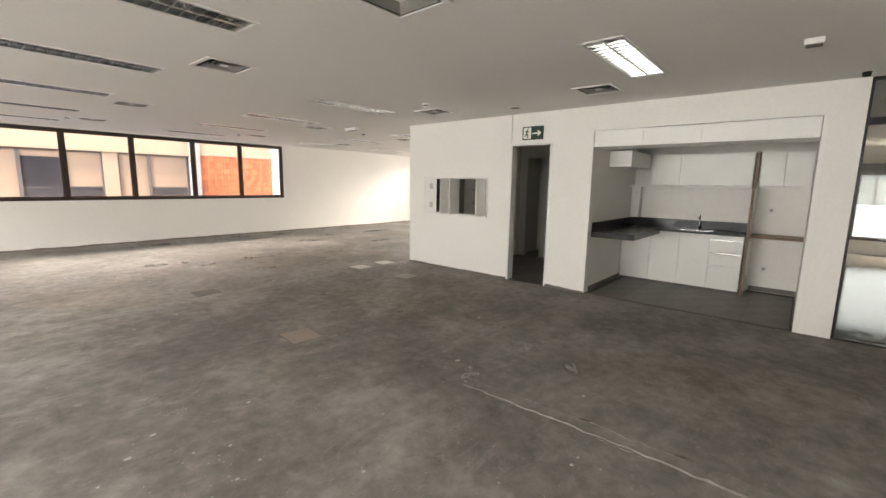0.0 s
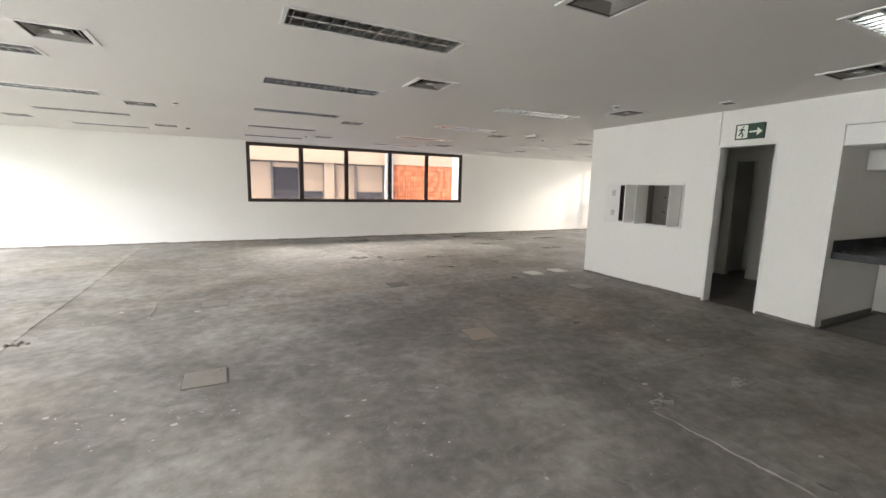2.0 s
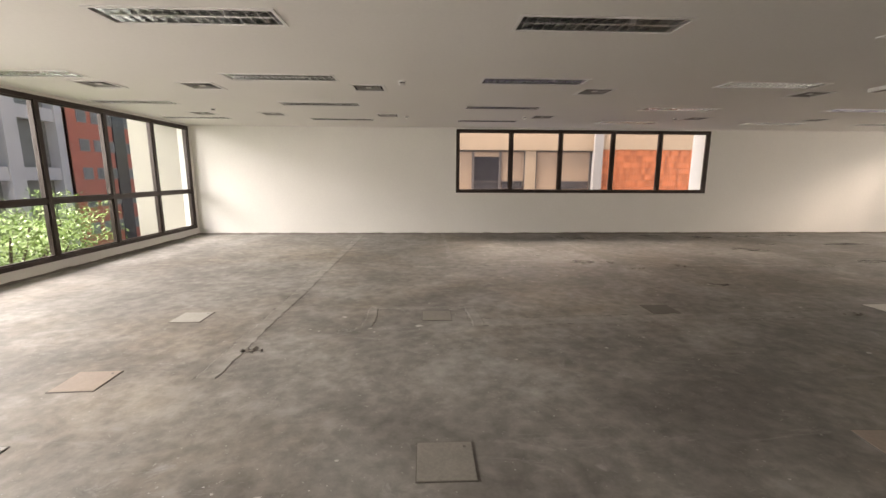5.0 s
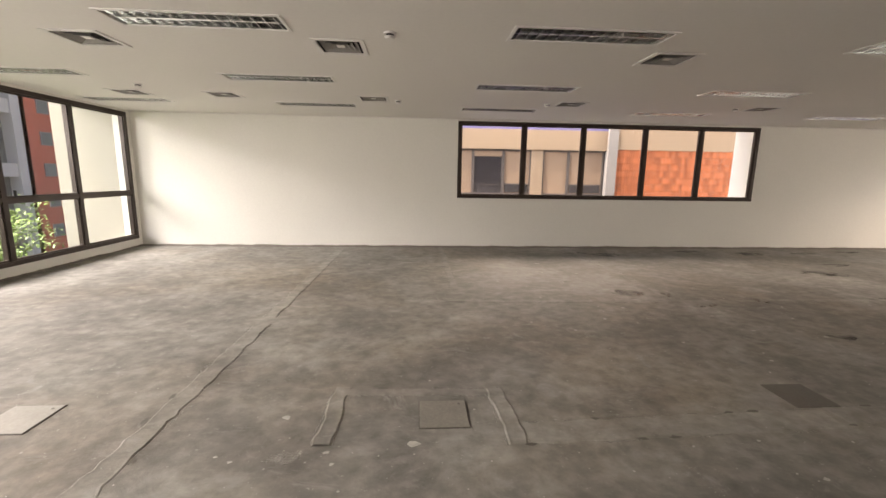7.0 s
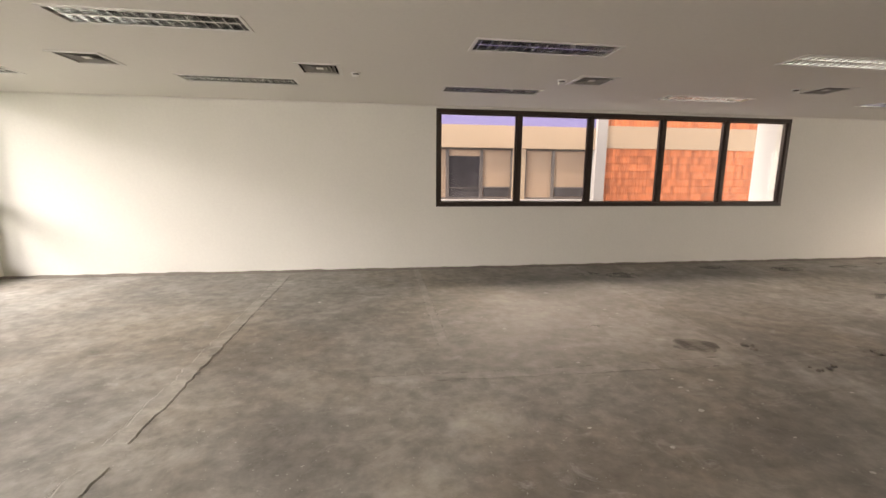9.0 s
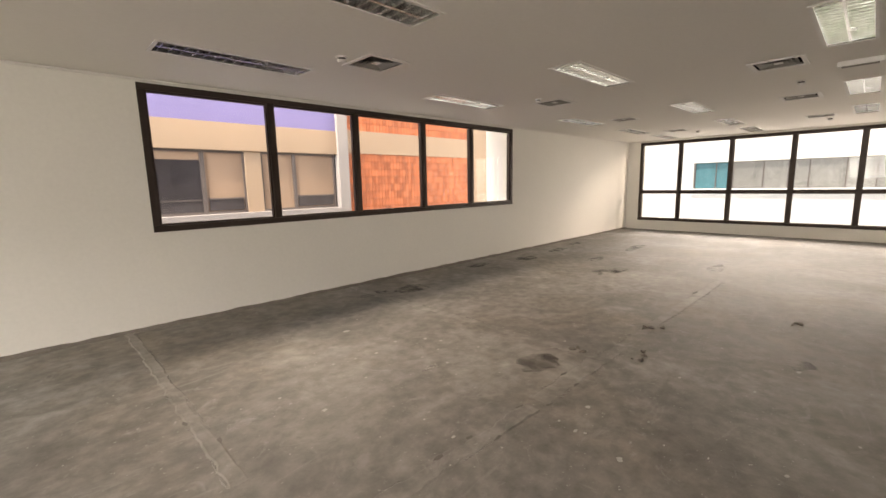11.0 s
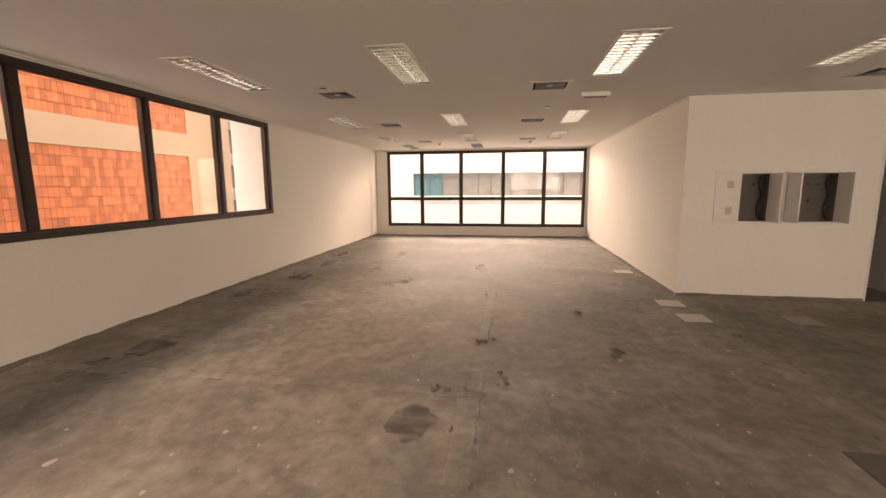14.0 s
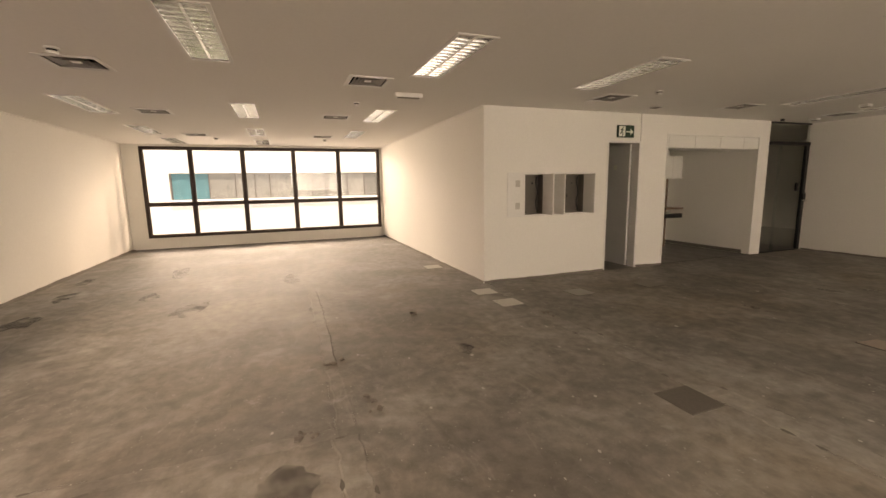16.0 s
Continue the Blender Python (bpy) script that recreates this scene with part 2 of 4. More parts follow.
BLIND = mat("peach roller blind", (0.33, 0.225, 0.16), 0.75, vary=0.05, scale=2, fine=40, bump=0.05)
GREYFRAME = mat("grey brown frame", (0.11, 0.09, 0.085), 0.5, vary=0.1, bump=0)
DARKGLASS = mat("dark window glass", (0.045, 0.04, 0.045), 0.12, vary=0.4, scale=1.5, fine=10, bump=0)
WHITEWALL = mat("sunlit white render", (0.8, 0.79, 0.78), 0.8, vary=0.04, scale=0.8, fine=20, bump=0.05)
TEALGLASS = mat("teal facade glass", (0.07, 0.2, 0.24), 0.35, spec=0.25, vary=0.25, scale=0.7, fine=5, bump=0, spread=0.5)
HAZEGLASS = mat("reflecting facade glass", (0.22, 0.22, 0.21), 0.35, spec=0.25, vary=0.5, scale=1.6, fine=7, bump=0, spread=0.6)
REDBRICK = mat("red facade render", (0.6, 0.19, 0.13), 0.8, vary=0.12, scale=1.5, fine=20, bump=0.1)
GREYCON = mat("grey facade concrete", (0.6, 0.57, 0.57), 0.8, vary=0.12, scale=1.2, fine=20, bump=0.1)
PAVING = mat("street paving", (0.2, 0.2, 0.19), 0.85, vary=0.2, scale=0.5, fine=8, bump=0.1)
LEAF = mat("young green leaf", (0.17, 0.26, 0.06), 0.55, vary=0.35, scale=2, fine=9, bump=0)
BARK = mat("bark", (0.09, 0.065, 0.045), 0.9, vary=0.3, scale=6, fine=30, bump=0.4)
LAMPON = lit("lit tube", (0.85, 0.88, 1.0), 5)


# ---- helpers ----
def thing(name, loc, label, category, group="", kind=""):
    ob = new(name)
    ob.empty_display_size = 0.1
    ob.location = loc
    return tagged(ob, label, category, group, kind)


def base_of(ob):
    v = Vector((0, 0, 0))
    while ob:
        v += Vector(ob.location)
        ob = ob.parent
    return v


def mesh_of(name, bm, material, smooth=False):
    me = bpy.data.meshes.new(name)
    bmesh.ops.recalc_face_normals(bm, faces=bm.faces)
    bm.to_mesh(me)
    bm.free()
    me.materials.append(material)
    if smooth:
        for f in me.polygons:
            f.use_smooth = True
    return me


def part(name, bm, material, parent=None, label="", smooth=False):
    """Links a bmesh, given in world metres, as one mesh under parent."""
    if parent:
        bmesh.ops.translate(bm, verts=bm.verts, vec=-base_of(parent))
    ob = new(name, mesh_of(name, bm, material, smooth))
    if parent:
        ob.parent = parent
    return tagged(ob, label)


def solid(name, bm, material, label, category, group="", kind="", smooth=False):
    """A thing that is one mesh, its origin at the middle of its base."""
    lo = [min(v.co[i] for v in bm.verts) for i in range(3)]
    hi = [max(v.co[i] for v in bm.verts) for i in range(3)]
    c = Vector(((lo[0] + hi[0]) / 2, (lo[1] + hi[1]) / 2, lo[2]))
    bmesh.ops.translate(bm, verts=bm.verts, vec=-c)
    ob = new(name, mesh_of(name, bm, material, smooth))
    ob.location = c
    return tagged(ob, label, category, group, kind)


def box(*r, bev=0.0, bm=None):
    """Boxes (x0, x1, y0, y1, z0, z1), each bevelled, in one bmesh."""
    bm = bm or bmesh.new()
    for x0, x1, y0, y1, z0, z1 in r:
        got = bmesh.ops.create_cube(bm, size=1)["verts"]
        for v in got:
            v.co = ((x0 + x1) / 2 + v.co.x * (x1 - x0), (y0 + y1) / 2 + v.co.y * (y1 - y0), (z0 + z1) / 2 + v.co.z * (z1 - z0))
        if bev:
            es = list({e for v in got for e in v.link_edges})
            bmesh.ops.bevel(bm, geom=es, offset=bev, segments=2, affect="EDGES", profile=0.6)
    return bm


def rod(a, b, r0, r1=None, seg=12, bm=None):
    bm = bm or bmesh.new()
    a, b = Vector(a), Vector(b)
    d = b - a
    m = Matrix.Translation((a + b) / 2) @ d.to_track_quat("Z", "Y").to_matrix().to_4x4()
    bmesh.ops.create_cone(bm, cap_ends=True, segments=seg, radius1=r0, radius2=r0 if r1 is None else r1, depth=d.length, matrix=m)
    return bm


def blob(cx, cy, z, rx, ry, h, rnd, n=22, rough=0.25, turn=0.0):
    """Thin flat patch with an uneven outline."""
    bm = bmesh.new()
    ring = []
    ph = rnd.random() * 9
    for i in range(n):
        a = 2 * math.pi * i / n
        k = 1 + rough * (noise.noise((math.cos(a) * 1.7 + ph, math.sin(a) * 1.7, ph)) * 1.6 + (rnd.random() - 0.5) * 0.5)
        x, y = rx * k * math.cos(a), ry * k * math.sin(a)
        ring.append(bm.verts.new((cx + x * math.cos(turn) - y * math.sin(turn), cy + x * math.sin(turn) + y * math.cos(turn), z)))
    f = bm.faces.new(ring)
    up = bmesh.ops.extrude_face_region(bm, geom=[f])["geom"]
    bmesh.ops.translate(bm, verts=[v for v in up if isinstance(v, bmesh.types.BMVert)], vec=(0, 0, h))
    return bm


# ---- plan ----
XW, XE, YN, YS, H = -6.3, 12.53, 12.06, -1.95, 2.63
XC, YC = 5.65, 5.63          # core: west face and north face
NX = (0.08, 1.45, 2.70, 4.03, 5.25, 6.52)   # north window lights
NZ = (1.04, 2.59)
WY = [11.95 - 1.31 * k for k in range(11)]
WZ = (0.17, 1.07, 2.59)
EY = (11.70, 10.60, 9.38, 8.10, 6.89, 5.70)
EZ = (0.28, 1.13, 2.58)

rnd = random.Random(4)

# ceiling openings: luminaires 1.28 x 0.31, vents 0.40 x 0.40
LUM = [(-5.42, y) for y in (4.9, 6.85, 8.8, 10.68)] + [(-2.43, y) for y in (2.95, 4.9, 6.87, 8.8, 10.73)] \
    + [(0.66, y) for y in (2.95, 4.9, 6.9, 8.98, 10.8)] + [(3.74, y) for y in (-0.95, 1.05, 4.9, 6.93, 8.93, 10.83)] \
    + [(7.05, y) for y in (6.88, 8.85, 10.78)] + [(9.62, y) for y in (6.88, 8.85, 10.78)] + [(11.6, y) for y in (8.82, 10.72)]
VENT = [(-4.95, 7.42), (-4.95, 10.02), (-3.64, 7.43), (-3.62, 10.02), (-1.48, 4.2), (-1.45, 7.43), (-1.42, 10.05), (1.66, 1.72),
        (1.63, 4.14), (1.66, 7.48), (1.66, 10.08), (4.74, -1.02), (4.7, 1.66), (4.73, 4.16), (4.76, 7.47), (4.8, 10.05),
        (7.28, 7.53), (7.37, 10.1), (10.1, 7.5), (10.25, 10.05)]
LX, LY, VS = 0.64, 0.155, 0.2

# ---- floor, ceiling, walls ----
floor = solid("floor", box((XW - 0.3, XC, YS - 0.2, YN + 0.2, -0.25, 0), (XC, XE + 0.3, YC - 0.06, YN + 0.2, -0.25, 0)),
              SCREED, "bare grey-brown concrete screed floor, stained and dusty", "floor", kind="structure")


def ceiling_sheet():
    holes = [(x - LX, x + LX, y - LY, y + LY) for x, y in LUM] + [(x - VS, x + VS, y - VS, y + VS) for x, y in VENT]
    xs = sorted({XW - 0.3, XC, XE + 0.3, *(h[i] for h in holes for i in (0, 1))})
    ys = sorted({YS - 0.2, YC - 0.06, YN + 0.2, *(h[i] for h in holes for i in (2, 3))})
    bm = bmesh.new()
    vs = {}

    def v(i, j):
        if (i, j) not in vs:
            vs[i, j] = bm.verts.new((xs[i], ys[j], H))
        return vs[i, j]
    for i in range(len(xs) - 1):
        for j in range(len(ys) - 1):
            cx, cy = (xs[i] + xs[i + 1]) / 2, (ys[j] + ys[j + 1]) / 2
            if cx > XC and cy < YC - 0.06 or any(a < cx < b and c < cy < d for a, b, c, d in holes):
                continue
            bm.faces.new((v(i, j), v(i, j + 1), v(i + 1, j + 1), v(i + 1, j)))
    up = bmesh.ops.extrude_face_region(bm, geom=list(bm.faces))["geom"]
    bmesh.ops.translate(bm, verts=[e for e in up if isinstance(e, bmesh.types.BMVert)], vec=(0, 0, 0.02))
    return bm


solid("ceiling", ceiling_sheet(), CEIL, "plain off-white plasterboard ceiling with cut-outs for lamps and vents", "ceiling", kind="structure")
# Unseen slab; its west overhang is added to keep direct sun out.
solid("roof_slab", box((XW - 1.35, XE + 0.5, -6, YN + 0.75, 2.95, 3.25), (XE + 0.5, 15.2, -6, 3.0, 2.95, 3.25)), GREYCON, "grey concrete slab over the office floor, unseen, west overhang added to block sun", "slab", kind="structure")
solid("floor_slab", box((XW - 0.3, 17, -6, YN + 0.2, -0.6, -0.26)), GREYCON, "grey concrete slab under the office floor", "slab", kind="structure")

T = 0.25
solid("wall_north", box((XW - 0.3, NX[0], YN, YN + T, 0, 2.95), (NX[-1], XE + 0.3, YN, YN + T, 0, 2.95),
                        (NX[0], NX[-1], YN, YN + T, 0, NZ[0]), (NX[0], NX[-1], YN, YN + T, NZ[1], 2.95)),
      WALL, "smooth cream painted wall round the band window", "wall", kind="structure")
solid("wall_north_pier", box((NX[-1] + 0.02, NX[-1] + 0.42, YN + T, YN + 0.72, -4, 2.95)), WHITEWALL, "white outer pier beside the band window", "wall", kind="structure")
solid("wall_west", box((XW - T, XW, YS, YN, 0, WZ[0]), (XW - T, XW, YS, YN, WZ[2], 2.95), (XW - T, XW, WY[0], YN, WZ[0], WZ[2]),
                       (XW - T, XW, YS, WY[-1], WZ[0], WZ[2])), WALL, "low cream sill wall under the tall glazing", "wall", kind="structure")
solid("wall_west_pier", box((-7.68, XW - T, 11.97, YN + T, -4, 2.95)), PIERPAINT, "cream outer pier beside the tall glazing", "wall", kind="structure")
solid("wall_east", box((XE, XE + T, YC, YN, 0, EZ[0]), (XE, XE + T, YC, YN, EZ[2], 2.95), (XE, XE + T, EY[0], YN, EZ[0], EZ[2]),
                       (XE, XE + T, YC, EY[-1], EZ[0], EZ[2])), WALL, "low cream sill wall under the tall glazing", "wall", kind="structure")
solid("wall_east_pier", box((XE + T, 12.95, 11.72, YN + T, -4, 2.95)), PIERPAINT, "cream outer pier beside the tall glazing", "wall", kind="structure")
solid("wall_south", box((XW - T, XC + 0.1, YS - 0.2, YS, 0, 2.95)), WALL, "smooth cream painted wall beside the glass door", "wall", kind="structure")
CT = 0.15
DO = (2.66, 3.37, 2.18)      # exit door opening
KO = (-0.31, 2.04, 2.30)     # kitchen niche opening
PA, PB = (4.60, 5.21), (3.82, 4.40)   # panel recesses
PZ = (1.02, 1.64)
solid("wall_core", box(
    (XC, XC + CT, PA[1], YC, 0, 2.95), (XC, XC + CT, PB[1], PA[0], 0, 2.95), (XC, XC + CT, DO[1], PB[0], 0, 2.95),
    (XC, XC + CT, PA[0], PA[1], 0, PZ[0]), (XC, XC + CT, PA[0], PA[1], PZ[1], 2.95),
    (XC, XC + CT, PB[0], PB[1], 0, PZ[0]), (XC, XC + CT, PB[0], PB[1], PZ[1], 2.95),
    (XC + 0.025, XC + CT, DO[0], DO[1], DO[2], 2.95), (XC, XC + CT, KO[1], DO[0], 0, 2.95),
    (XC, XC + CT, KO[0], KO[1], KO[2], 2.95), (XC, XC + CT, -0.62, KO[0], 0, 2.95),
    (XC + CT, XE, YC - 0.15, YC, 0, 2.95)), WALL, "cream painted core wall with panel recesses, door and niche", "wall", kind="structure")

# niche and back rooms
solid("wall_core_back", box((12.33, XE, -0.31, YC - 0.15, -0.2, 2.95)), WALL, "plain wall closing the core at its far side", "wall", kind="structure")
NB = 7.65
solid("wall_niche", box((XC + CT, NB, KO[1], KO[1] + 0.12, 0, 2.95), (XC + CT, 14.4, -0.45, KO[0], 0, 2.95), (NB, NB + 0.12, KO[0], KO[1] + 0.12, 0, 2.95),
                        (XC + CT, NB, KO[0], KO[1], 2.30, 2.40)), WALL, "off-white walls of the kitchenette niche", "wall", kind="structure")
solid("wall_exit_room", box((XC + CT, 9.0, 4.55, 4.67, 0, 2.95), (8.0, 8.12, 2.16, 4.02, 0, 2.95), (8.0, 8.12, 4.38, 4.55, 0, 2.95),
                            (8.0, 8.12, 4.02, 4.38, 2.12, 2.95), (XC + CT, 8.9, 2.16, 2.28, 0, 2.95), (8.9, 9.0, 2.28, 4.55, 0, 2.95)),
      WALL, "plain walls of the small room behind the exit door", "wall", kind="structure")
solid("ceiling_exit_room", box((XC + CT, 9.0, 2.16, 4.67, 2.5, 2.6)), CEIL, "plain low ceiling of the small room", "ceiling", kind="structure")
solid("floor_exit_room", box((XC, 9.0, 2.16, 4.67, -0.2, 0.004)), TILE, "grey tiled floor of the small room", "floor", kind="structure")
solid("ceiling_lobby", box((XC, 14.6, -6, KO[0] - 0.02, H, H + 0.1)), CEIL, "plain off-white lobby ceiling", "ceiling", kind="structure")
solid("floor_lobby", box((XC + 0.02, 14.6, -6, -0.45, -0.24, 0.002)), LOBBYFLOOR, "polished grey stone lobby floor", "floor", kind="structure")
LW = (-2.9, -1.17, 0.34, 2.02)
solid("wall_lobby", box((14.4, 14.6, -6, LW[0], 0, 2.95), (14.4, 14.6, LW[1], -0.31, 0, 2.95), (14.4, 14.6, LW[0], LW[1], 0, LW[2]),
                        (14.4, 14.6, LW[0], LW[1], LW[3], 2.95), (XC + 0.1, 14.6, -6.15, -6, 0, 2.95), (XC - 0.1, XC + 0.1, -6.15, YS - 0.2, 0, 2.95)),
      WALL, "off-white lobby walls round a dark-framed window", "wall", kind="structure")
solid("wall_lobby_panel", box((9.6, 12.8, -3.15, -2.97, 0.003, 2.6), bev=0.01), VENEER, "light wood veneer panelled lobby wall", "wall", kind="structure")


# ---- windows ----
def glazing(name, axis, at, cuts, zs, transom, label, inward, deep=0.1):
    """Bronze framed glazing on the plane axis = at; cuts along the wall, zs upward."""
    lo, hi = min(cuts), max(cuts)
    mid = (lo + hi) / 2
    loc = (at, mid, zs[0]) if axis == "x" else (mid, at, zs[0])
    w = thing(name, loc, label, "window", kind="structure")

    def b(u0, u1, z0, z1, d0, d1, bev=0.004):
        s0, s1 = at + inward * d0, at + inward * d1
        s0, s1 = min(s0, s1), max(s0, s1)
        return box((s0, s1, u0, u1, z0, z1) if axis == "x" else (u0, u1, s0, s1, z0, z1), bev=bev)
    f = 0.065
    part("frame_head", b(lo, hi, zs[-1] - f, zs[-1], -deep, 0.012), BRONZE, w)
    part("frame_sill", b(lo, hi, zs[0], zs[0] + f, -deep, 0.016), BRONZE, w)
    part("frame_jamb", b(lo, lo + f, zs[0] + f, zs[-1] - f, -deep, 0.012), BRONZE, w)
    part("frame_jamb", b(hi - f, hi, zs[0] + f, zs[-1] - f, -deep, 0.012), BRONZE, w)
    cs = sorted(cuts)
    for c in cs[1:-1]:
        part("mullion", b(c - 0.036, c + 0.036, zs[0] + f, zs[-1] - f, -deep, 0.009), BRONZE, w)
    for i in range(len(cs) - 1):
        u0 = cs[i] + (f if i == 0 else 0.036)
        u1 = cs[i + 1] - (f if i == len(cs) - 2 else 0.036)
        if transom:
            z = zs[1]
            part("transom", b(u0, u1, z - 0.03, z + 0.03, -deep, 0.006), BRONZE, w)
            rows = ((zs[0] + f, z - 0.03), (z + 0.03, zs[-1] - f))
        else:
            rows = ((zs[0] + f, zs[-1] - f),)
        for z0, z1 in rows:
            p = part("pane", b(u0, u1, z0, z1, -0.04, -0.032, 0), PANE, w)
            p.visible_shadow = False
            sash = 0.022
            bm = b(u0, u1, z1 - sash, z1, -0.055, -0.012, 0)
            for q in ((u0, u1, z0, z0 + sash), (u0, u0 + sash, z0 + sash, z1 - sash), (u1 - sash, u1, z0 + sash, z1 - sash)):
                s0, s1 = sorted((at - inward * 0.055, at - inward * 0.012))
                box((s0, s1, *q) if axis == "x" else (q[0], q[1], s0, s1, q[2], q[3]), bm=bm)
            part("sash", bm, BRONZE, w)
        if transom and axis == "x" and at < 0 and i % 2 == 0:
            part("latch", b(u0 + 0.1, u0 + 0.125, zs[1] + 0.03, zs[1] + 0.13, 0.004, 0.03), BLACK, w)
    return w


glazing("window_1", "y", YN, NX, NZ, False, "dark bronze framed band window in five lights", -1)
glazing("window_2", "x", XW, WY, WZ, True, "dark bronze framed tall glazing with a transom", 1)
glazing("window_3", "x", XE, EY, EZ, True, "dark bronze framed tall glazing with a transom", -1)
lobby_window = glazing("window_4", "x", 14.4, (LW[0], LW[1]), (LW[2], LW[3]), False, "dark framed lobby window", -1)
# thick dark top of the lobby window frame
part("blind_box", box((14.3, 14.398, LW[0] - 0.03, LW[1] + 0.03, LW[3] - 0.02, LW[3] + 0.19), bev=0.004), BLACK, lobby_window, "deep dark head box")

# rough mortar edge where the skirting was torn off
def torn_edge(name, a, b, out, d):
    bm = bmesh.new()
    n = max(2, int((Vector(b) - Vector(a)).length / 0.07))
    rows = []
    for i in range(n + 1):
        p = Vector(a).lerp(Vector(b), i / n)
        k = noise.noise((p.x * 3.1, p.y * 3.1, 2)) * 0.5 + 0.5
        j = rnd.random()
        hgt, wid = 0.014 + 0.026 * k + 0.01 * j, 0.012 + 0.035 * k * j + (d - 1) * (0.03 + 0.05 * k)
        o = Vector(out)
        rows.append([bm.verts.new(p - o * 0.004 + Vector((0, 0, -0.002))), bm.verts.new(p - o * 0.004 + Vector((0, 0, hgt))),
                     bm.verts.new(p + o * 0.004 + Vector((0, 0, hgt * 0.8))), bm.verts.new(p + o * wid + Vector((0, 0, -0.002)))])
    for r, s in zip(rows, rows[1:]):
        for q in range(4):
            bm.faces.new((r[q], r[(q + 1) % 4], s[(q + 1) % 4], s[q]))
    solid(name, bm, RUBBLE, "broken mortar edge left along the wall foot", "trim", kind="structure")


torn_edge("trim_north", (XW, YN, 0), (XE, YN, 0), (0, -1, 0), 2)
torn_edge("trim_core", (XC, YC, 0), (XC, DO[1], 0), (-1, 0, 0), 1)
torn_edge("trim_core_north", (XC, YC, 0), (XE, YC, 0), (0, 1, 0), 1)
torn_edge("trim_pillar", (XC, DO[0], 0), (XC, KO[1], 0), (-1, 0, 0), 1)
torn_edge("trim_south", (XW, YS, 0), (XC, YS, 0), (0, 1, 0), 1)
torn_edge("trim_west", (XW, YS, 0), (XW, YN, 0), (1, 0, 0), 1)

# shallow shadow-gap moulding where the ceiling meets the walls
for nm, r in (("trim_ceiling_north", (XW, XE, YN - 0.03, YN - 0.002, H - 0.022, H - 0.003)), ("trim_ceiling_core", (XC, XE, YC + 0.002, YC + 0.03, H - 0.022, H - 0.003))):
    solid(nm, box(r), CEIL, "narrow plaster strip along the ceiling edge", "trim", kind="structure")


# ---- ceiling fittings ----
def luminaire():
    t = thing("ceiling_light", (0, 0, 0), "unlit recessed fluorescent fitting with aluminium louvre in the ceiling", "ceiling light", "recessed office lights")
    f = 0.022
    part("frame", box((-LX - f, LX + f, LY - 0.004, LY + f, -0.008, 0), (-LX - f, LX + f, -LY - f, -LY + 0.004, -0.008, 0),
                      (-LX - f, -LX + 0.004, -LY + 0.004, LY - 0.004, -0.008, 0), (LX - 0.004, LX + f, -LY + 0.004, LY - 0.004, -0.008, 0)), WHITEMET, t, "white steel rim")
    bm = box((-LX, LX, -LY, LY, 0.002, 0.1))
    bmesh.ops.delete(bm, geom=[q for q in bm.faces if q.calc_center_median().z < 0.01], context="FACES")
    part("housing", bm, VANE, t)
    part("louvre_spine", box((-LX, LX, -0.009, 0.009, 0.0, 0.05)), ALU, t)
    n = 15
    for i in range(n):
        x = -LX + (i + 0.5) * 2 * LX / n
        bm = bmesh.new()
        for s in (-1, 1):
            y0, y1 = s * 0.009, s * (LY - 0.002)
            v = [bm.verts.new(c) for c in ((x - 0.002, y0, 0), (x + 0.002, y0, 0), (x + 0.012, y0, 0.048), (x - 0.012, y0, 0.048),
                                           (x - 0.002, y1, 0), (x + 0.002, y1, 0), (x + 0.012, y1, 0.048), (x - 0.012, y1, 0.048))]
            for q in ((0, 1, 5, 4), (1, 2, 6, 5), (2, 3, 7, 6), (3, 0, 4, 7), (0, 1, 2, 3), (4, 5, 6, 7)):
                bm.faces.new([v[k] for k in q])
        part("louvre_blade", bm, ALU, t)
    for s in (-1, 1):
        part("reflector", box((-LX, LX, s * LY - 0.006 if s > 0 else -LY, LY if s > 0 else -LY + 0.006, 0.0, 0.06)), ALU, t)
        part("tube", rod((-LX + 0.04, s * 0.075, 0.075), (LX - 0.04, s * 0.075, 0.075), 0.013), TUBE, t, smooth=True)
    return t


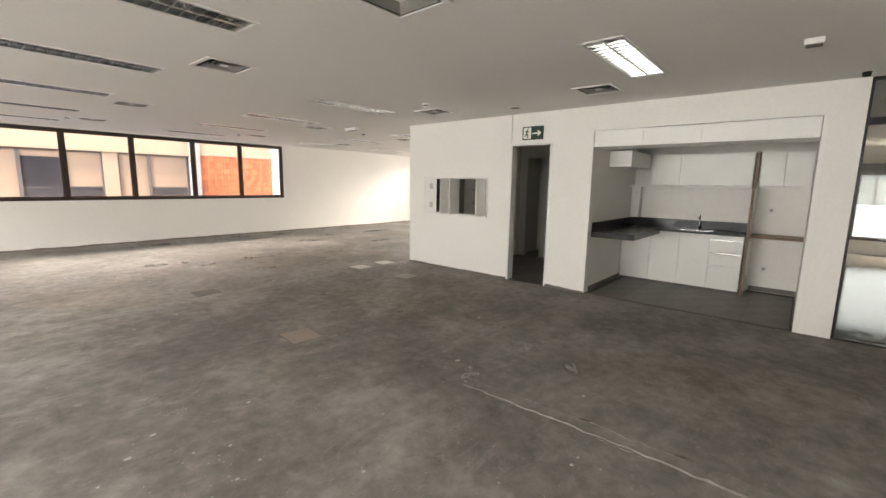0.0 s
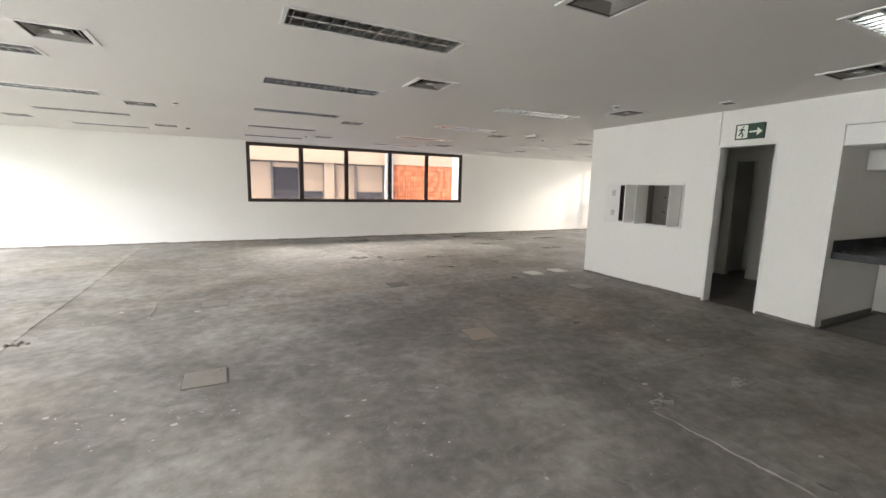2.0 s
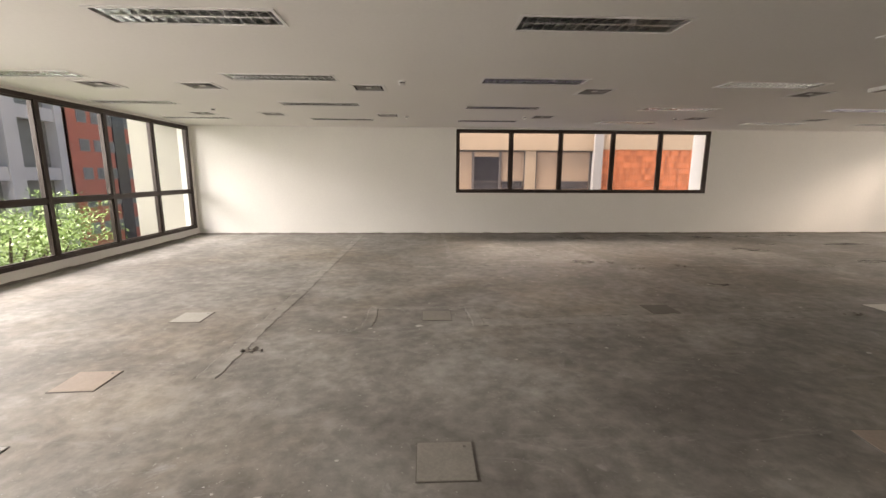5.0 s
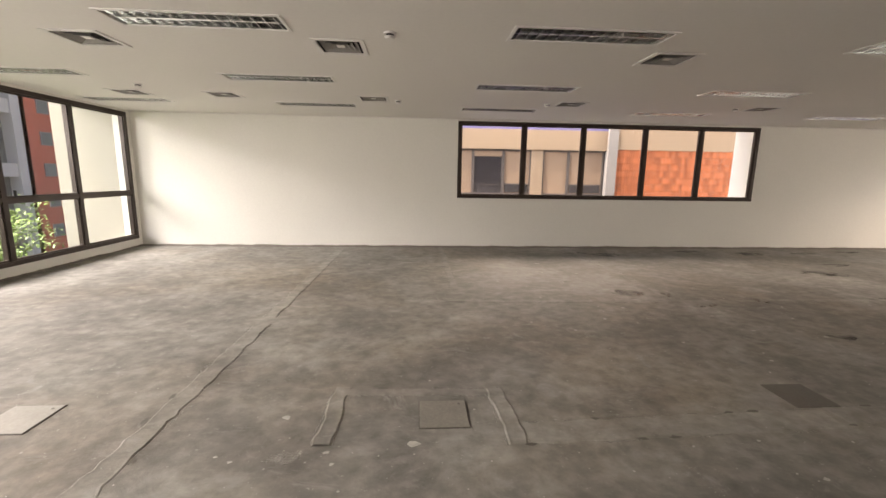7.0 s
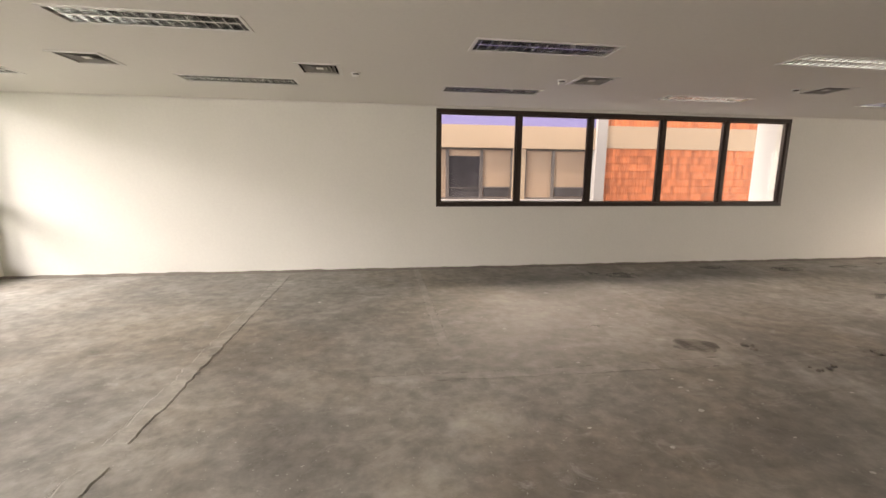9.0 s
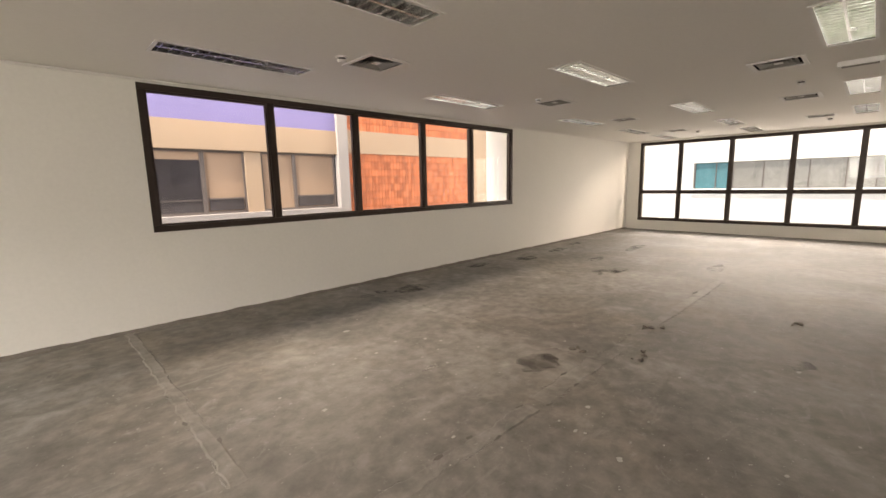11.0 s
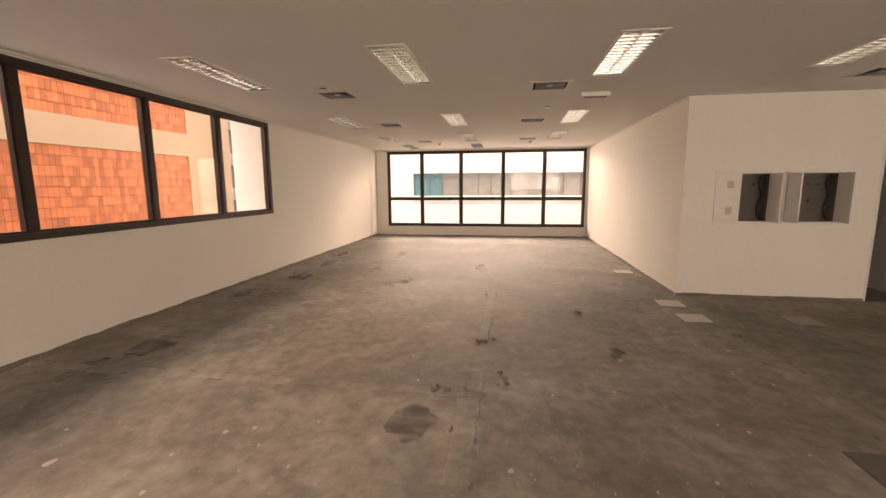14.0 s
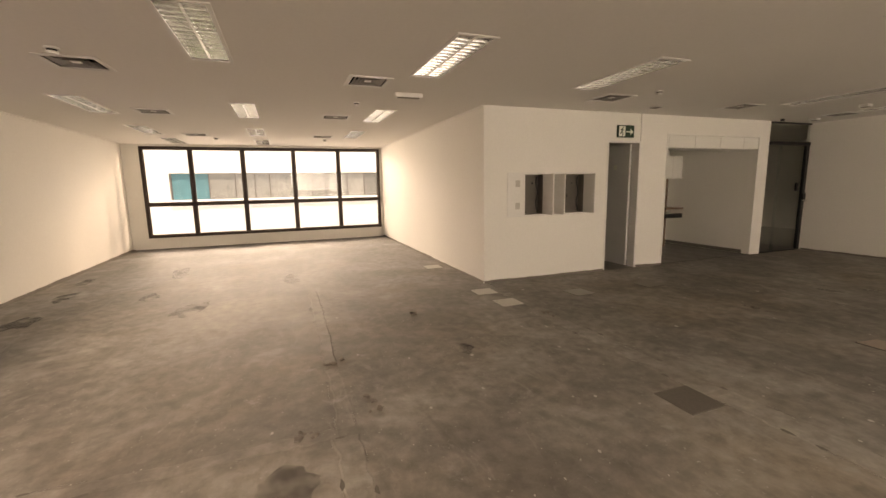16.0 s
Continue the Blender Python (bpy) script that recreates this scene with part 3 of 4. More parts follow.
def vent():
    t = thing("ceiling_vent", (0, 0, 0), "square four-way air diffuser with grey blades in a white metal frame in the ceiling", "vent", "ceiling air diffusers")
    o, f = VS, 0.03
    part("frame", box((-o - f, o + f, o - 0.012, o + f, -0.009, 0), (-o - f, o + f, -o - f, -o + 0.012, -0.009, 0),
                      (-o - f, -o + 0.012, -o + 0.012, o - 0.012, -0.009, 0), (o - 0.012, o + f, -o + 0.012, o - 0.012, -0.009, 0), bev=0.002), WHITEMET, t)
    bm = box((-o, o, -o, o, 0.004, 0.12))
    bmesh.ops.delete(bm, geom=[q for q in bm.faces if q.calc_center_median().z < 0.01], context="FACES")
    part("duct", bm, HOLLOW, t)
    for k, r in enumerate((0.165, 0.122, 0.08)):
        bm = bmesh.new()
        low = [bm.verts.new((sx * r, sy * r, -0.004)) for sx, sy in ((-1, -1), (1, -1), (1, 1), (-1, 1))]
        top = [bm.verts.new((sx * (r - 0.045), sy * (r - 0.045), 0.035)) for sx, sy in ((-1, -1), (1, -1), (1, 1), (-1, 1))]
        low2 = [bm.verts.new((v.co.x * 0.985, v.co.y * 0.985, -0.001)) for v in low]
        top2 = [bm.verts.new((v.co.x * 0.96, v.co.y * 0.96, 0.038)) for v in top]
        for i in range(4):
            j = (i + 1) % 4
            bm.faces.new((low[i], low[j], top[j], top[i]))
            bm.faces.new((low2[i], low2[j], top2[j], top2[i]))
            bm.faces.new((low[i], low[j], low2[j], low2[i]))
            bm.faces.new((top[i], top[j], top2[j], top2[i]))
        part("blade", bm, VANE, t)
    part("centre_plate", box((-0.035, 0.035, -0.035, 0.035, 0.0, 0.006)), WHITEMET, t)
    return t


one = luminaire()
for i, (x, y) in enumerate(LUM):
    if i == 0:
        one.location = (x, y, H)
    else:
        copy_thing(one, Matrix.Translation((x, y, H)))
one = vent()
for i, (x, y) in enumerate(VENT):
    if i == 0:
        one.location = (x, y, H)
    else:
        copy_thing(one, pose(x, y, H, 0, 0, 90 * (i % 2)))


def detector():
    t = thing("smoke_detector", (0, 0, 0), "small round white smoke detector on the ceiling", "smoke detector", "ceiling detectors")
    part("base", rod((0, 0, -0.014), (0, 0, 0), 0.052, seg=20), WHITEMET, t, smooth=False)
    part("neck", rod((0, 0, -0.03), (0, 0, -0.014), 0.034, seg=16), BLACK, t)
    part("cap", rod((0, 0, -0.05), (0, 0, -0.03), 0.034, 0.046, seg=20), WHITEMET, t)
    return t


one = detector()
for i, (x, y) in enumerate([(-0.98, 7.0), (-1.05, 10.15), (-4.46, 9.4), (1.3, 10.1), (4.37, 10.05), (4.2, 3.88), (5.95, 7.4), (10.7, 7.4), (10.8, 9.75)]):
    if i == 0:
        one.location = (x, y, H)
    else:
        copy_thing(one, Matrix.Translation((x, y, H)))


def ceiling_bar(x, y, lx, ly, h, label, name, mt=WHITEMET):
    t = thing(name, (x, y, H), label, name.replace("_", " "))
    part("body", box((x - lx, x + lx, y - ly, y + ly, H - h, H), bev=0.006), mt, t)
    part("face", box((x - lx * 0.8, x + lx * 0.8, y - ly * 0.8, y + ly * 0.8, H - h - 0.004, H - h)), PLATEGREY, t)


ceiling_bar(5.22, 6.88, 0.05, 0.17, 0.05, "small white emergency lamp bar on the ceiling", "emergency_lamp")
ceiling_bar(4.02, -0.18, 0.06, 0.06, 0.04, "small white square sensor on the ceiling", "motion_sensor")
ceiling_bar(5.2, -1.12, 0.06, 0.07, 0.04, "small white square sensor on the ceiling", "motion_sensor")
ceiling_bar(5.08, 2.98, 0.07, 0.07, 0.015, "flat square blank cover on the ceiling", "cover_plate")
cam_t = thing("ceiling_camera", (5.42, -0.56, H), "tiny black dome sensor on the ceiling", "sensor")
part("dome", rod((5.42, -0.56, H - 0.04), (5.42, -0.56, H), 0.03, 0.035), BLACK, cam_t, smooth=True)

# ---- core wall fittings ----
def panel(y0, y1, plate, leaves, label):
    t = thing("electric_panel", (XC, (y0 + y1) / 2, PZ[0]), label, "electric panel", "open electric panels")
    z0, z1 = PZ
    fr = 0.03
    part("frame", box((XC - 0.012, XC + 0.01, y0 - fr, y0, z0 - fr, z1 + fr), (XC - 0.012, XC + 0.01, y1, y1 + fr, z0 - fr, z1 + fr),
                      (XC - 0.012, XC + 0.01, y0, y1, z0 - fr, z0), (XC - 0.012, XC + 0.01, y0, y1, z1, z1 + fr), bev=0.002), WHITEMET, t)
    bm = box((XC + 0.004, XC + 0.144, y0 + 0.004, y1 - 0.004, z0 + 0.004, z1 - 0.004))
    bmesh.ops.delete(bm, geom=[q for q in bm.faces if q.calc_center_median().x < XC + 0.01], context="FACES")
    part("case", bm, PLATEGREY, t)
    bp = part("back_plate", box((XC + 0.11, XC + 0.118, y0 + 0.025, y1 - 0.025, z0 + 0.02, z1 - 0.02)), PLATEDARK, t)
    for k in range(6):
        yy, zz = y0 + 0.12 + rnd.random() * (y1 - y0 - 0.26), z0 + 0.08 + rnd.random() * (z1 - z0 - 0.16)
        part("knockout", rod((XC + 0.106, yy, zz), (XC + 0.11, yy, zz), 0.011 + 0.008 * rnd.random(), seg=10), BLACK, bp)
    bm = bmesh.new()
    pts = [(y0 + 0.06 + 0.02 * math.sin(i * 1.3), z1 - 0.04 - i * (z1 - z0 - 0.08) / 8) for i in range(9)]
    for (a, c), (d, e) in zip(pts, pts[1:]):
        rod((XC + 0.09, a, c), (XC + 0.09, d, e), 0.008, seg=8, bm=bm)
    part("cable", bm, BLACK, t)
    if plate:
        pl = part("cover", box((XC - 0.008, XC - 0.002, plate[0], plate[1], z0, z1), bev=0.002), WHITEMET, t, "closed white cover")
        for zz in (z0 + 0.14, z1 - 0.14):
            part("stamp", box((XC - 0.0095, XC - 0.008, plate[0] + 0.09, plate[0] + 0.17, zz - 0.05, zz + 0.05)), PLATEWHITE, pl)
    for y in leaves:
        part("door_leaf", box((XC - 0.28, XC - 0.013, y - 0.008, y + 0.008, z0, z1), bev=0.003), WHITEMET, t, "open white leaf")


panel(PA[0], PA[1], (4.93, 5.21), (4.605,), "recessed white electric panel, half covered, leaf open")
panel(PB[0], PB[1], None, (4.395, 3.83), "recessed white electric panel with both leaves open")

# exit door
dr = thing("door_1", (XC + 0.08, DO[0] + 0.03, 0), "pale grey flush exit door standing open into the small room", "door", kind="structure")
part("jamb", box((XC - 0.004, XC + CT, DO[0], DO[0] + 0.03, 0, DO[2])), WHITEMET, dr)
part("jamb", box((XC - 0.004, XC + CT, DO[1] - 0.03, DO[1], 0, DO[2])), WHITEMET, dr)
part("head", box((XC - 0.004, XC + CT, DO[0] + 0.03, DO[1] - 0.03, DO[2] - 0.03, DO[2])), WHITEMET, dr)
lf = part("leaf", box((XC + CT + 0.01, XC + CT + 0.66, DO[0] + 0.035, DO[0] + 0.075, 0.012, DO[2] - 0.035), bev=0.003), DOORPAINT, dr)
part("notice", box((XC + CT + 0.3, XC + CT + 0.38, DO[0] + 0.075, DO[0] + 0.078, 1.72, 1.8)), GLOWWHITE, lf)
part("door_handle", box((XC + CT + 0.58, XC + CT + 0.6, DO[0] + 0.075, DO[0] + 0.12, 1.02, 1.05), (XC + CT + 0.48, XC + CT + 0.6, DO[0] + 0.11, DO[0] + 0.13, 1.02, 1.05), bev=0.004), CHROME, lf)

# exit sign: running figure and arrow as plain shapes
sg = thing("exit_sign", (XC, 3.0, 2.22), "dark green exit sign with pale figure and arrow", "sign")
part("plate", box((XC - 0.008, XC - 0.001 + 0.026, 2.83, 3.17, 2.235, 2.43), bev=0.002), SIGN, sg)
part("figure_field", box((XC - 0.011, XC - 0.008, 3.02, 3.15, 2.25, 2.415)), GLOWWHITE, sg)
bm = bmesh.new()
for (a, c), (d, e), r in (((3.075, 2.395), (3.07, 2.39), 0.013), ((3.085, 2.375), (3.095, 2.325), 0.011), ((3.095, 2.325), (3.07, 2.29), 0.008),
                          ((3.07, 2.29), (3.085, 2.26), 0.007), ((3.095, 2.325), (3.125, 2.285), 0.008), ((3.085, 2.37), (3.055, 2.345), 0.006), ((3.09, 2.37), (3.12, 2.35), 0.006)):
    rod((XC - 0.012, a, c), (XC - 0.012, d, e), r, seg=8, bm=bm)
part("figure", bm, SIGN, sg)
bm = box((XC - 0.011, XC - 0.008, 2.9, 3.0, 2.315, 2.335))
v = [bm.verts.new((XC + dx, y, z)) for dx in (-0.011, -0.008) for y, z in ((2.85, 2.325), (2.91, 2.375), (2.91, 2.275))]
for q in ((0, 1, 2), (3, 5, 4), (0, 3, 4, 1), (1, 4, 5, 2), (2, 5, 3, 0)):
    bm.faces.new([v[i] for i in q])
part("arrow", bm, GLOWWHITE, sg)

# ---- kitchenette ----
fl = solid("floor_niche", box((XC, NB, KO[0], KO[1], -0.2, 0.004)), GROUT, "grey tiled floor of the kitchenette", "floor", kind="structure")
solid("trim_niche_threshold", box((XC - 0.02, XC + 0.03, KO[0], KO[1], 0.002, 0.012), bev=0.003), PLATEDARK, "dark threshold strip before the kitchenette", "trim", kind="structure")
solid("trim_niche_skirting", box((NB - 0.012, NB, KO[0] + 0.012, 0.26, 0.01, 0.08), (XC + CT, NB, KO[0], KO[0] + 0.012, 0.01, 0.08), (XC + CT, 7.14, KO[1] - 0.012, KO[1], 0.01, 0.08)),
      TILE, "low grey tile skirting round the kitchenette", "trim", kind="structure")
hb = thing("overhead_cabinet", (XC + 0.2, 0.86, 2.08), "row of flush white laminate cupboards over the kitchenette opening", "cabinet")
part("body", box((XC + 0.003, XC + 0.5, KO[0] + 0.005, KO[1] - 0.005, 2.08, 2.295)), LAMINATE, hb)
cut = (-0.3, 0.12, 0.75, 1.40, 2.03)
for a, b_ in zip(cut, cut[1:]):
    part("door", box((XC - 0.004, XC + 0.026, a + 0.008, b_ - 0.008, 2.085, 2.285), bev=0.003), LAMINATE, hb)
cf = thing("niche_casing", (XC, 0.86, 0), "thin white casing round the kitchenette opening", "casing")
part("side", box((XC - 0.006, XC + 0.02, KO[0] - 0.05, KO[0], 0, 2.33), bev=0.002), LAMINATE, cf)
part("side", box((XC - 0.006, XC + 0.02, KO[1], KO[1] + 0.03, 0, 2.33), bev=0.002), LAMINATE, cf)
part("top", box((XC - 0.006, XC + 0.02, KO[0], KO[1], 2.3, 2.33), bev=0.002), LAMINATE, cf)

FX = 7.14
bc = thing("base_cabinet", (7.35, 1.18, 0.005), "white laminate base cabinet with doors and drawers under the granite", "cabinet")
part("plinth", box((FX + 0.05, NB - 0.002, 0.34, 2.03, 0.005, 0.06)), GREYFRAME, bc)
part("body", box((FX + 0.02, NB - 0.002, 0.34, 2.03, 0.06, 0.86)), LAMINATE, bc)
for a, b_ in ((0.75, 1.16), (1.16, 1.58), (1.58, 2.03)):
    part("door", box((FX, FX + 0.02, a + 0.002, b_ - 0.002, 0.05, 0.835), bev=0.002), LAMINATE, bc)
part("door", box((FX, FX + 0.02, 0.345, 0.745, 0.05, 0.40), bev=0.002), LAMINATE, bc)
for z0, z1 in ((0.41, 0.60), (0.61, 0.80)):
    d = part("drawer", box((FX, FX + 0.02, 0.345, 0.745, z0, z1 - 0.015), bev=0.002), LAMINATE, bc)
    part("grip", box((FX - 0.012, FX + 0.004, 0.345, 0.745, z1 - 0.015, z1 - 0.002), bev=0.002), ALU, d)
ct = thing("countertop", (7.0, 1.2, 0.86), "black granite worktop with a side return and low splashback", "countertop")
part("slab", box((FX - 0.03, NB - 0.002, 0.335, 2.035, 0.862, 0.9), bev=0.003), GRANITE, ct)
part("return_slab", box((XC + 0.12, FX - 0.031, 1.46, 2.035, 0.862, 0.9), bev=0.003), GRANITE, ct)
part("apron", box((XC + 0.105, XC + 0.12, 1.46, 2.035, 0.82, 0.9), (XC + 0.12, FX - 0.03, 1.445, 1.46, 0.82, 0.9), bev=0.002), GRANITE, ct)
part("splashback", box((NB - 0.022, NB - 0.002, 0.335, 2.012, 0.9, 1.03), (XC + 0.12, NB - 0.002, 2.013, 2.035, 0.9, 1.03), bev=0.002), GRANITE, ct)
part("basin", box((7.22, 7.52, 0.75, 1.2, 0.9, 0.903)), CHROME, ct, "steel sink rim")
fa = thing("faucet", (7.57, 0.98, 0.9), "small chrome tap behind the sink", "tap")
part("body", rod((7.57, 0.98, 0.9), (7.57, 0.98, 1.08), 0.014), CHROME, fa, smooth=True)
part("spout", rod((7.57, 0.98, 1.06), (7.42, 0.98, 1.09), 0.01), CHROME, fa, smooth=True)
part("lever", rod((7.57, 0.98, 1.08), (7.55, 0.98, 1.13), 0.012, 0.006), CHROME, fa)

uc = thing("wall_cabinet", (7.48, 1.0, 1.57), "white laminate wall cabinets under the niche ceiling", "cabinet")
part("body", box((7.32, NB - 0.002, 0.34, 1.7, 1.585, 2.07)), LAMINATE, uc)
for a, b_ in ((0.345, 1.28), (1.28, 1.7)):
    part("door", box((7.30, 7.32, a + 0.003, b_ - 0.003, 1.59, 2.065), bev=0.002), LAMINATE, uc)
part("shelf", box((7.28, NB - 0.002, 0.34, 2.035, 1.555, 1.58), bev=0.002), LAMINATE, uc, "white bottom shelf board")
uc2 = thing("wall_cabinet", (7.48, -0.01, 1.57), "narrow two-door white laminate wall cabinet over the wood shelf", "cabinet")
part("body", box((7.32, NB - 0.002, -0.305, 0.27, 1.585, 2.07)), LAMINATE, uc2)
for a, b_ in ((-0.305, -0.01), (-0.01, 0.27)):
    part("door", box((7.30, 7.32, a + 0.003, b_ - 0.003, 1.59, 2.065), bev=0.002), LAMINATE, uc2)
part("shelf", box((7.28, NB - 0.002, -0.305, 0.27, 1.555, 1.58), bev=0.002), LAMINATE, uc2)
tp = thing("divider_panel", (7.4, 0.305, 0.005), "tall white divider panel with raw brown wood edge", "panel")
part("board", box((FX + 0.008, NB - 0.002, 0.297, 0.318, 0.005, 1.55), (7.28, NB - 0.002, 0.297, 0.318, 1.55, 2.07)), WOOD, tp)
part("facing", box((FX + 0.008, NB - 0.002, 0.288, 0.296, 0.005, 1.55), (7.28, NB - 0.002, 0.288, 0.296, 1.55, 2.07)), LAMINATE, tp, "white laminate facing")
part("edge", box((FX - 0.006, FX + 0.008, 0.29, 0.32, 0.005, 1.55), (7.27, 7.28, 0.29, 0.316, 1.55, 2.07), bev=0.002), WOOD, tp)
solid("wood_shelf", box((7.2, NB - 0.002, -0.305, 0.291, 0.85, 0.885), bev=0.003), WOOD, "brown wooden shelf board beside the divider panel", "shelf")
solid("duct_box", box((6.3, 7.28, 1.72, 2.035, 1.84, 2.07), bev=0.004), LAMINATE, "white boxed duct high on the niche wall", "duct")
solid("pipe_casing", box((7.5, NB - 0.003, 1.9, 2.035, 1.035, 1.55), bev=0.003), LAMINATE, "white boxed pipe casing in the niche corner", "casing")
for y, z in ((0.1, 1.24), (0.1, 0.36)):
    so = thing("wall_socket", (NB, y, z - 0.05), "white wall socket on the niche back wall", "socket", "niche sockets")
    part("plate", box((NB - 0.01, NB, y - 0.04, y + 0.04, z - 0.055, z + 0.055), bev=0.003), WHITEMET, so)
    part("insert", box((NB - 0.013, NB - 0.01, y - 0.02, y + 0.02, z - 0.02, z + 0.02)), PLATE, so)

# ---- glass entrance ----
ge = thing("door_2", (XC + 0.05, -1.28, 0), "frameless and black-framed glass entrance with transom bar", "door", kind="structure")
part("head_rail", box((XC + 0.03, XC + 0.08, YS, -0.62, H - 0.03, H)), BLACK, ge)
part("transom_bar", box((XC + 0.02, XC + 0.09, YS, -0.62, 2.18, 2.25), bev=0.003), BLACK, ge)
part("side_post", box((XC + 0.03, XC + 0.08, -0.645, -0.62, 0, H - 0.03)), BLACK, ge)
part("floor_rail", box((XC + 0.03, XC + 0.08, YS, -0.645, 0, 0.015)), BLACK, ge)
g = part("fixed_pane", box((XC + 0.05, XC + 0.06, -1.12, -0.645, 0.015, 2.18)), DOORGLASS, ge)
g2 = part("top_pane", box((XC + 0.05, XC + 0.06, YS, -0.645, 2.25, H - 0.03)), DOORGLASS, ge)
g3 = part("door_pane", box((XC + 0.064, XC + 0.074, -1.87, -1.04, 0.02, 2.175)), DOORGLASS, ge)
part("lock_stile", box((XC + 0.03, XC + 0.085, -1.95, -1.86, 0.015, 2.18), bev=0.003), BLACK, ge)
lk = part("lock_case", box((XC - 0.005, XC + 0.03, -1.93, -1.84, 1.02, 1.2), bev=0.005), BLACK, ge)
part("lever", box((XC - 0.04, XC - 0.005, -1.9, -1.87, 1.04, 1.07), (XC - 0.05, XC - 0.035, -1.9, -1.76, 1.04, 1.065), bev=0.004), CHROME, lk)
part("reader", box((XC + 0.03, XC + 0.06, -1.72, -1.64, 1.25, 1.42), bev=0.004), BLACK, ge)
for q in (g, g2, g3):
    q.visible_shadow = False

# lobby things
sn = solid("wall_notice", box((14.385, 14.4, -1.96, -1.74, 2.225, 2.44), bev=0.002), YELLOW, "small yellow notice over the lobby window", "notice")
sn = solid("exit_sign", box((14.385, 14.4, -3.4, -3.1, 1.95, 2.1), bev=0.002), SIGN, "small dark green sign on the lobby wall", "sign")
fe = thing("fire_extinguisher", (14.25, -3.3, 0.9), "red fire extinguisher hung on the lobby wall", "fire extinguisher")
part("cylinder", rod((14.25, -3.3, 0.9), (14.25, -3.3, 1.35), 0.08, seg=18), RED, fe, smooth=True)
part("valve", rod((14.25, -3.3, 1.35), (14.25, -3.3, 1.44), 0.03, 0.02), BLACK, fe)
part("hose", rod((14.25, -3.3, 1.42), (14.25, -3.12, 1.2), 0.012), BLACK, fe)
part("bracket", box((14.32, 14.4, -3.33, -3.27, 1.1, 1.14)), BLACK, fe)
lt = thing("lobby_lamp", (9.6, -1.9, H), "lit slim fluorescent fitting on the lobby ceiling", "ceiling light")
part("body", box((9.55, 9.65, -2.25, -1.65, H - 0.035, H), bev=0.004), WHITEMET, lt)
part("diffuser", box((9.565, 9.635, -2.23, -1.67, H - 0.05, H - 0.035)), LAMPON, lt)

# ---- floor things ----
def floor_plate(x, y, s, material, label, tilt=0.0, turn=0.0, hole=True):
    t = thing("floor_box_cover", (0, 0, 0), label, "floor box", "floor box covers")
    part("lid", box((-s, s, -s, s, 0.001, 0.0055), bev=0.0015), material, t)
    part("rim", box((-s - 0.006, s + 0.006, -s - 0.006, s + 0.006, -0.002, 0.0035)), PLATEDARK, t)
    if hole:
        part("screw", rod((s * 0.72, s * 0.72, 0.0055), (s * 0.72, s * 0.72, 0.007), 0.009, seg=10), PLATEDARK, t)
    t.location = (x, y, 0.001)
    t.rotation_euler = (radians(tilt), 0, radians(turn))


for x, y, m, w, tl, tu in ((-3.14, 3.49, PLATE, "pale", 0, 0), (-3.15, 4.39, PLATEWARM, "terracotta-pink", 0, 2), (-3.14, 5.77, PLATE, "pale", 0, 0),
                           (-5.8, 5.88, PLATE, "pale", 0, 1), (-0.6, 3.44, PLATEGREY, "dusty grey", 0, 0), (-0.58, 5.74, PLATEGREY, "dusty brown-grey", 0, 0),
                           (1.94, 3.45, PLATEWARM, "dusty pink", 2.2, -3), (1.94, 5.88, PLATEDARK, "dark brown-grey", 0, 0), (4.57, 5.82, PLATEWHITE, "pale", 0, 1),
                           (5.18, 5.86, PLATEWHITE, "pale", 0, -2), (4.62, 4.68, PLATE, "pale", 0, 3), (7.2, 5.92, PLATEWHITE, "pale", 0, 0), (4.58, 3.47, PLATEGREY, "dusty grey", 0, 0)):
    floor_plate(x, y, 0.15, m, w + " square floor box cover on the screed", tl, tu)


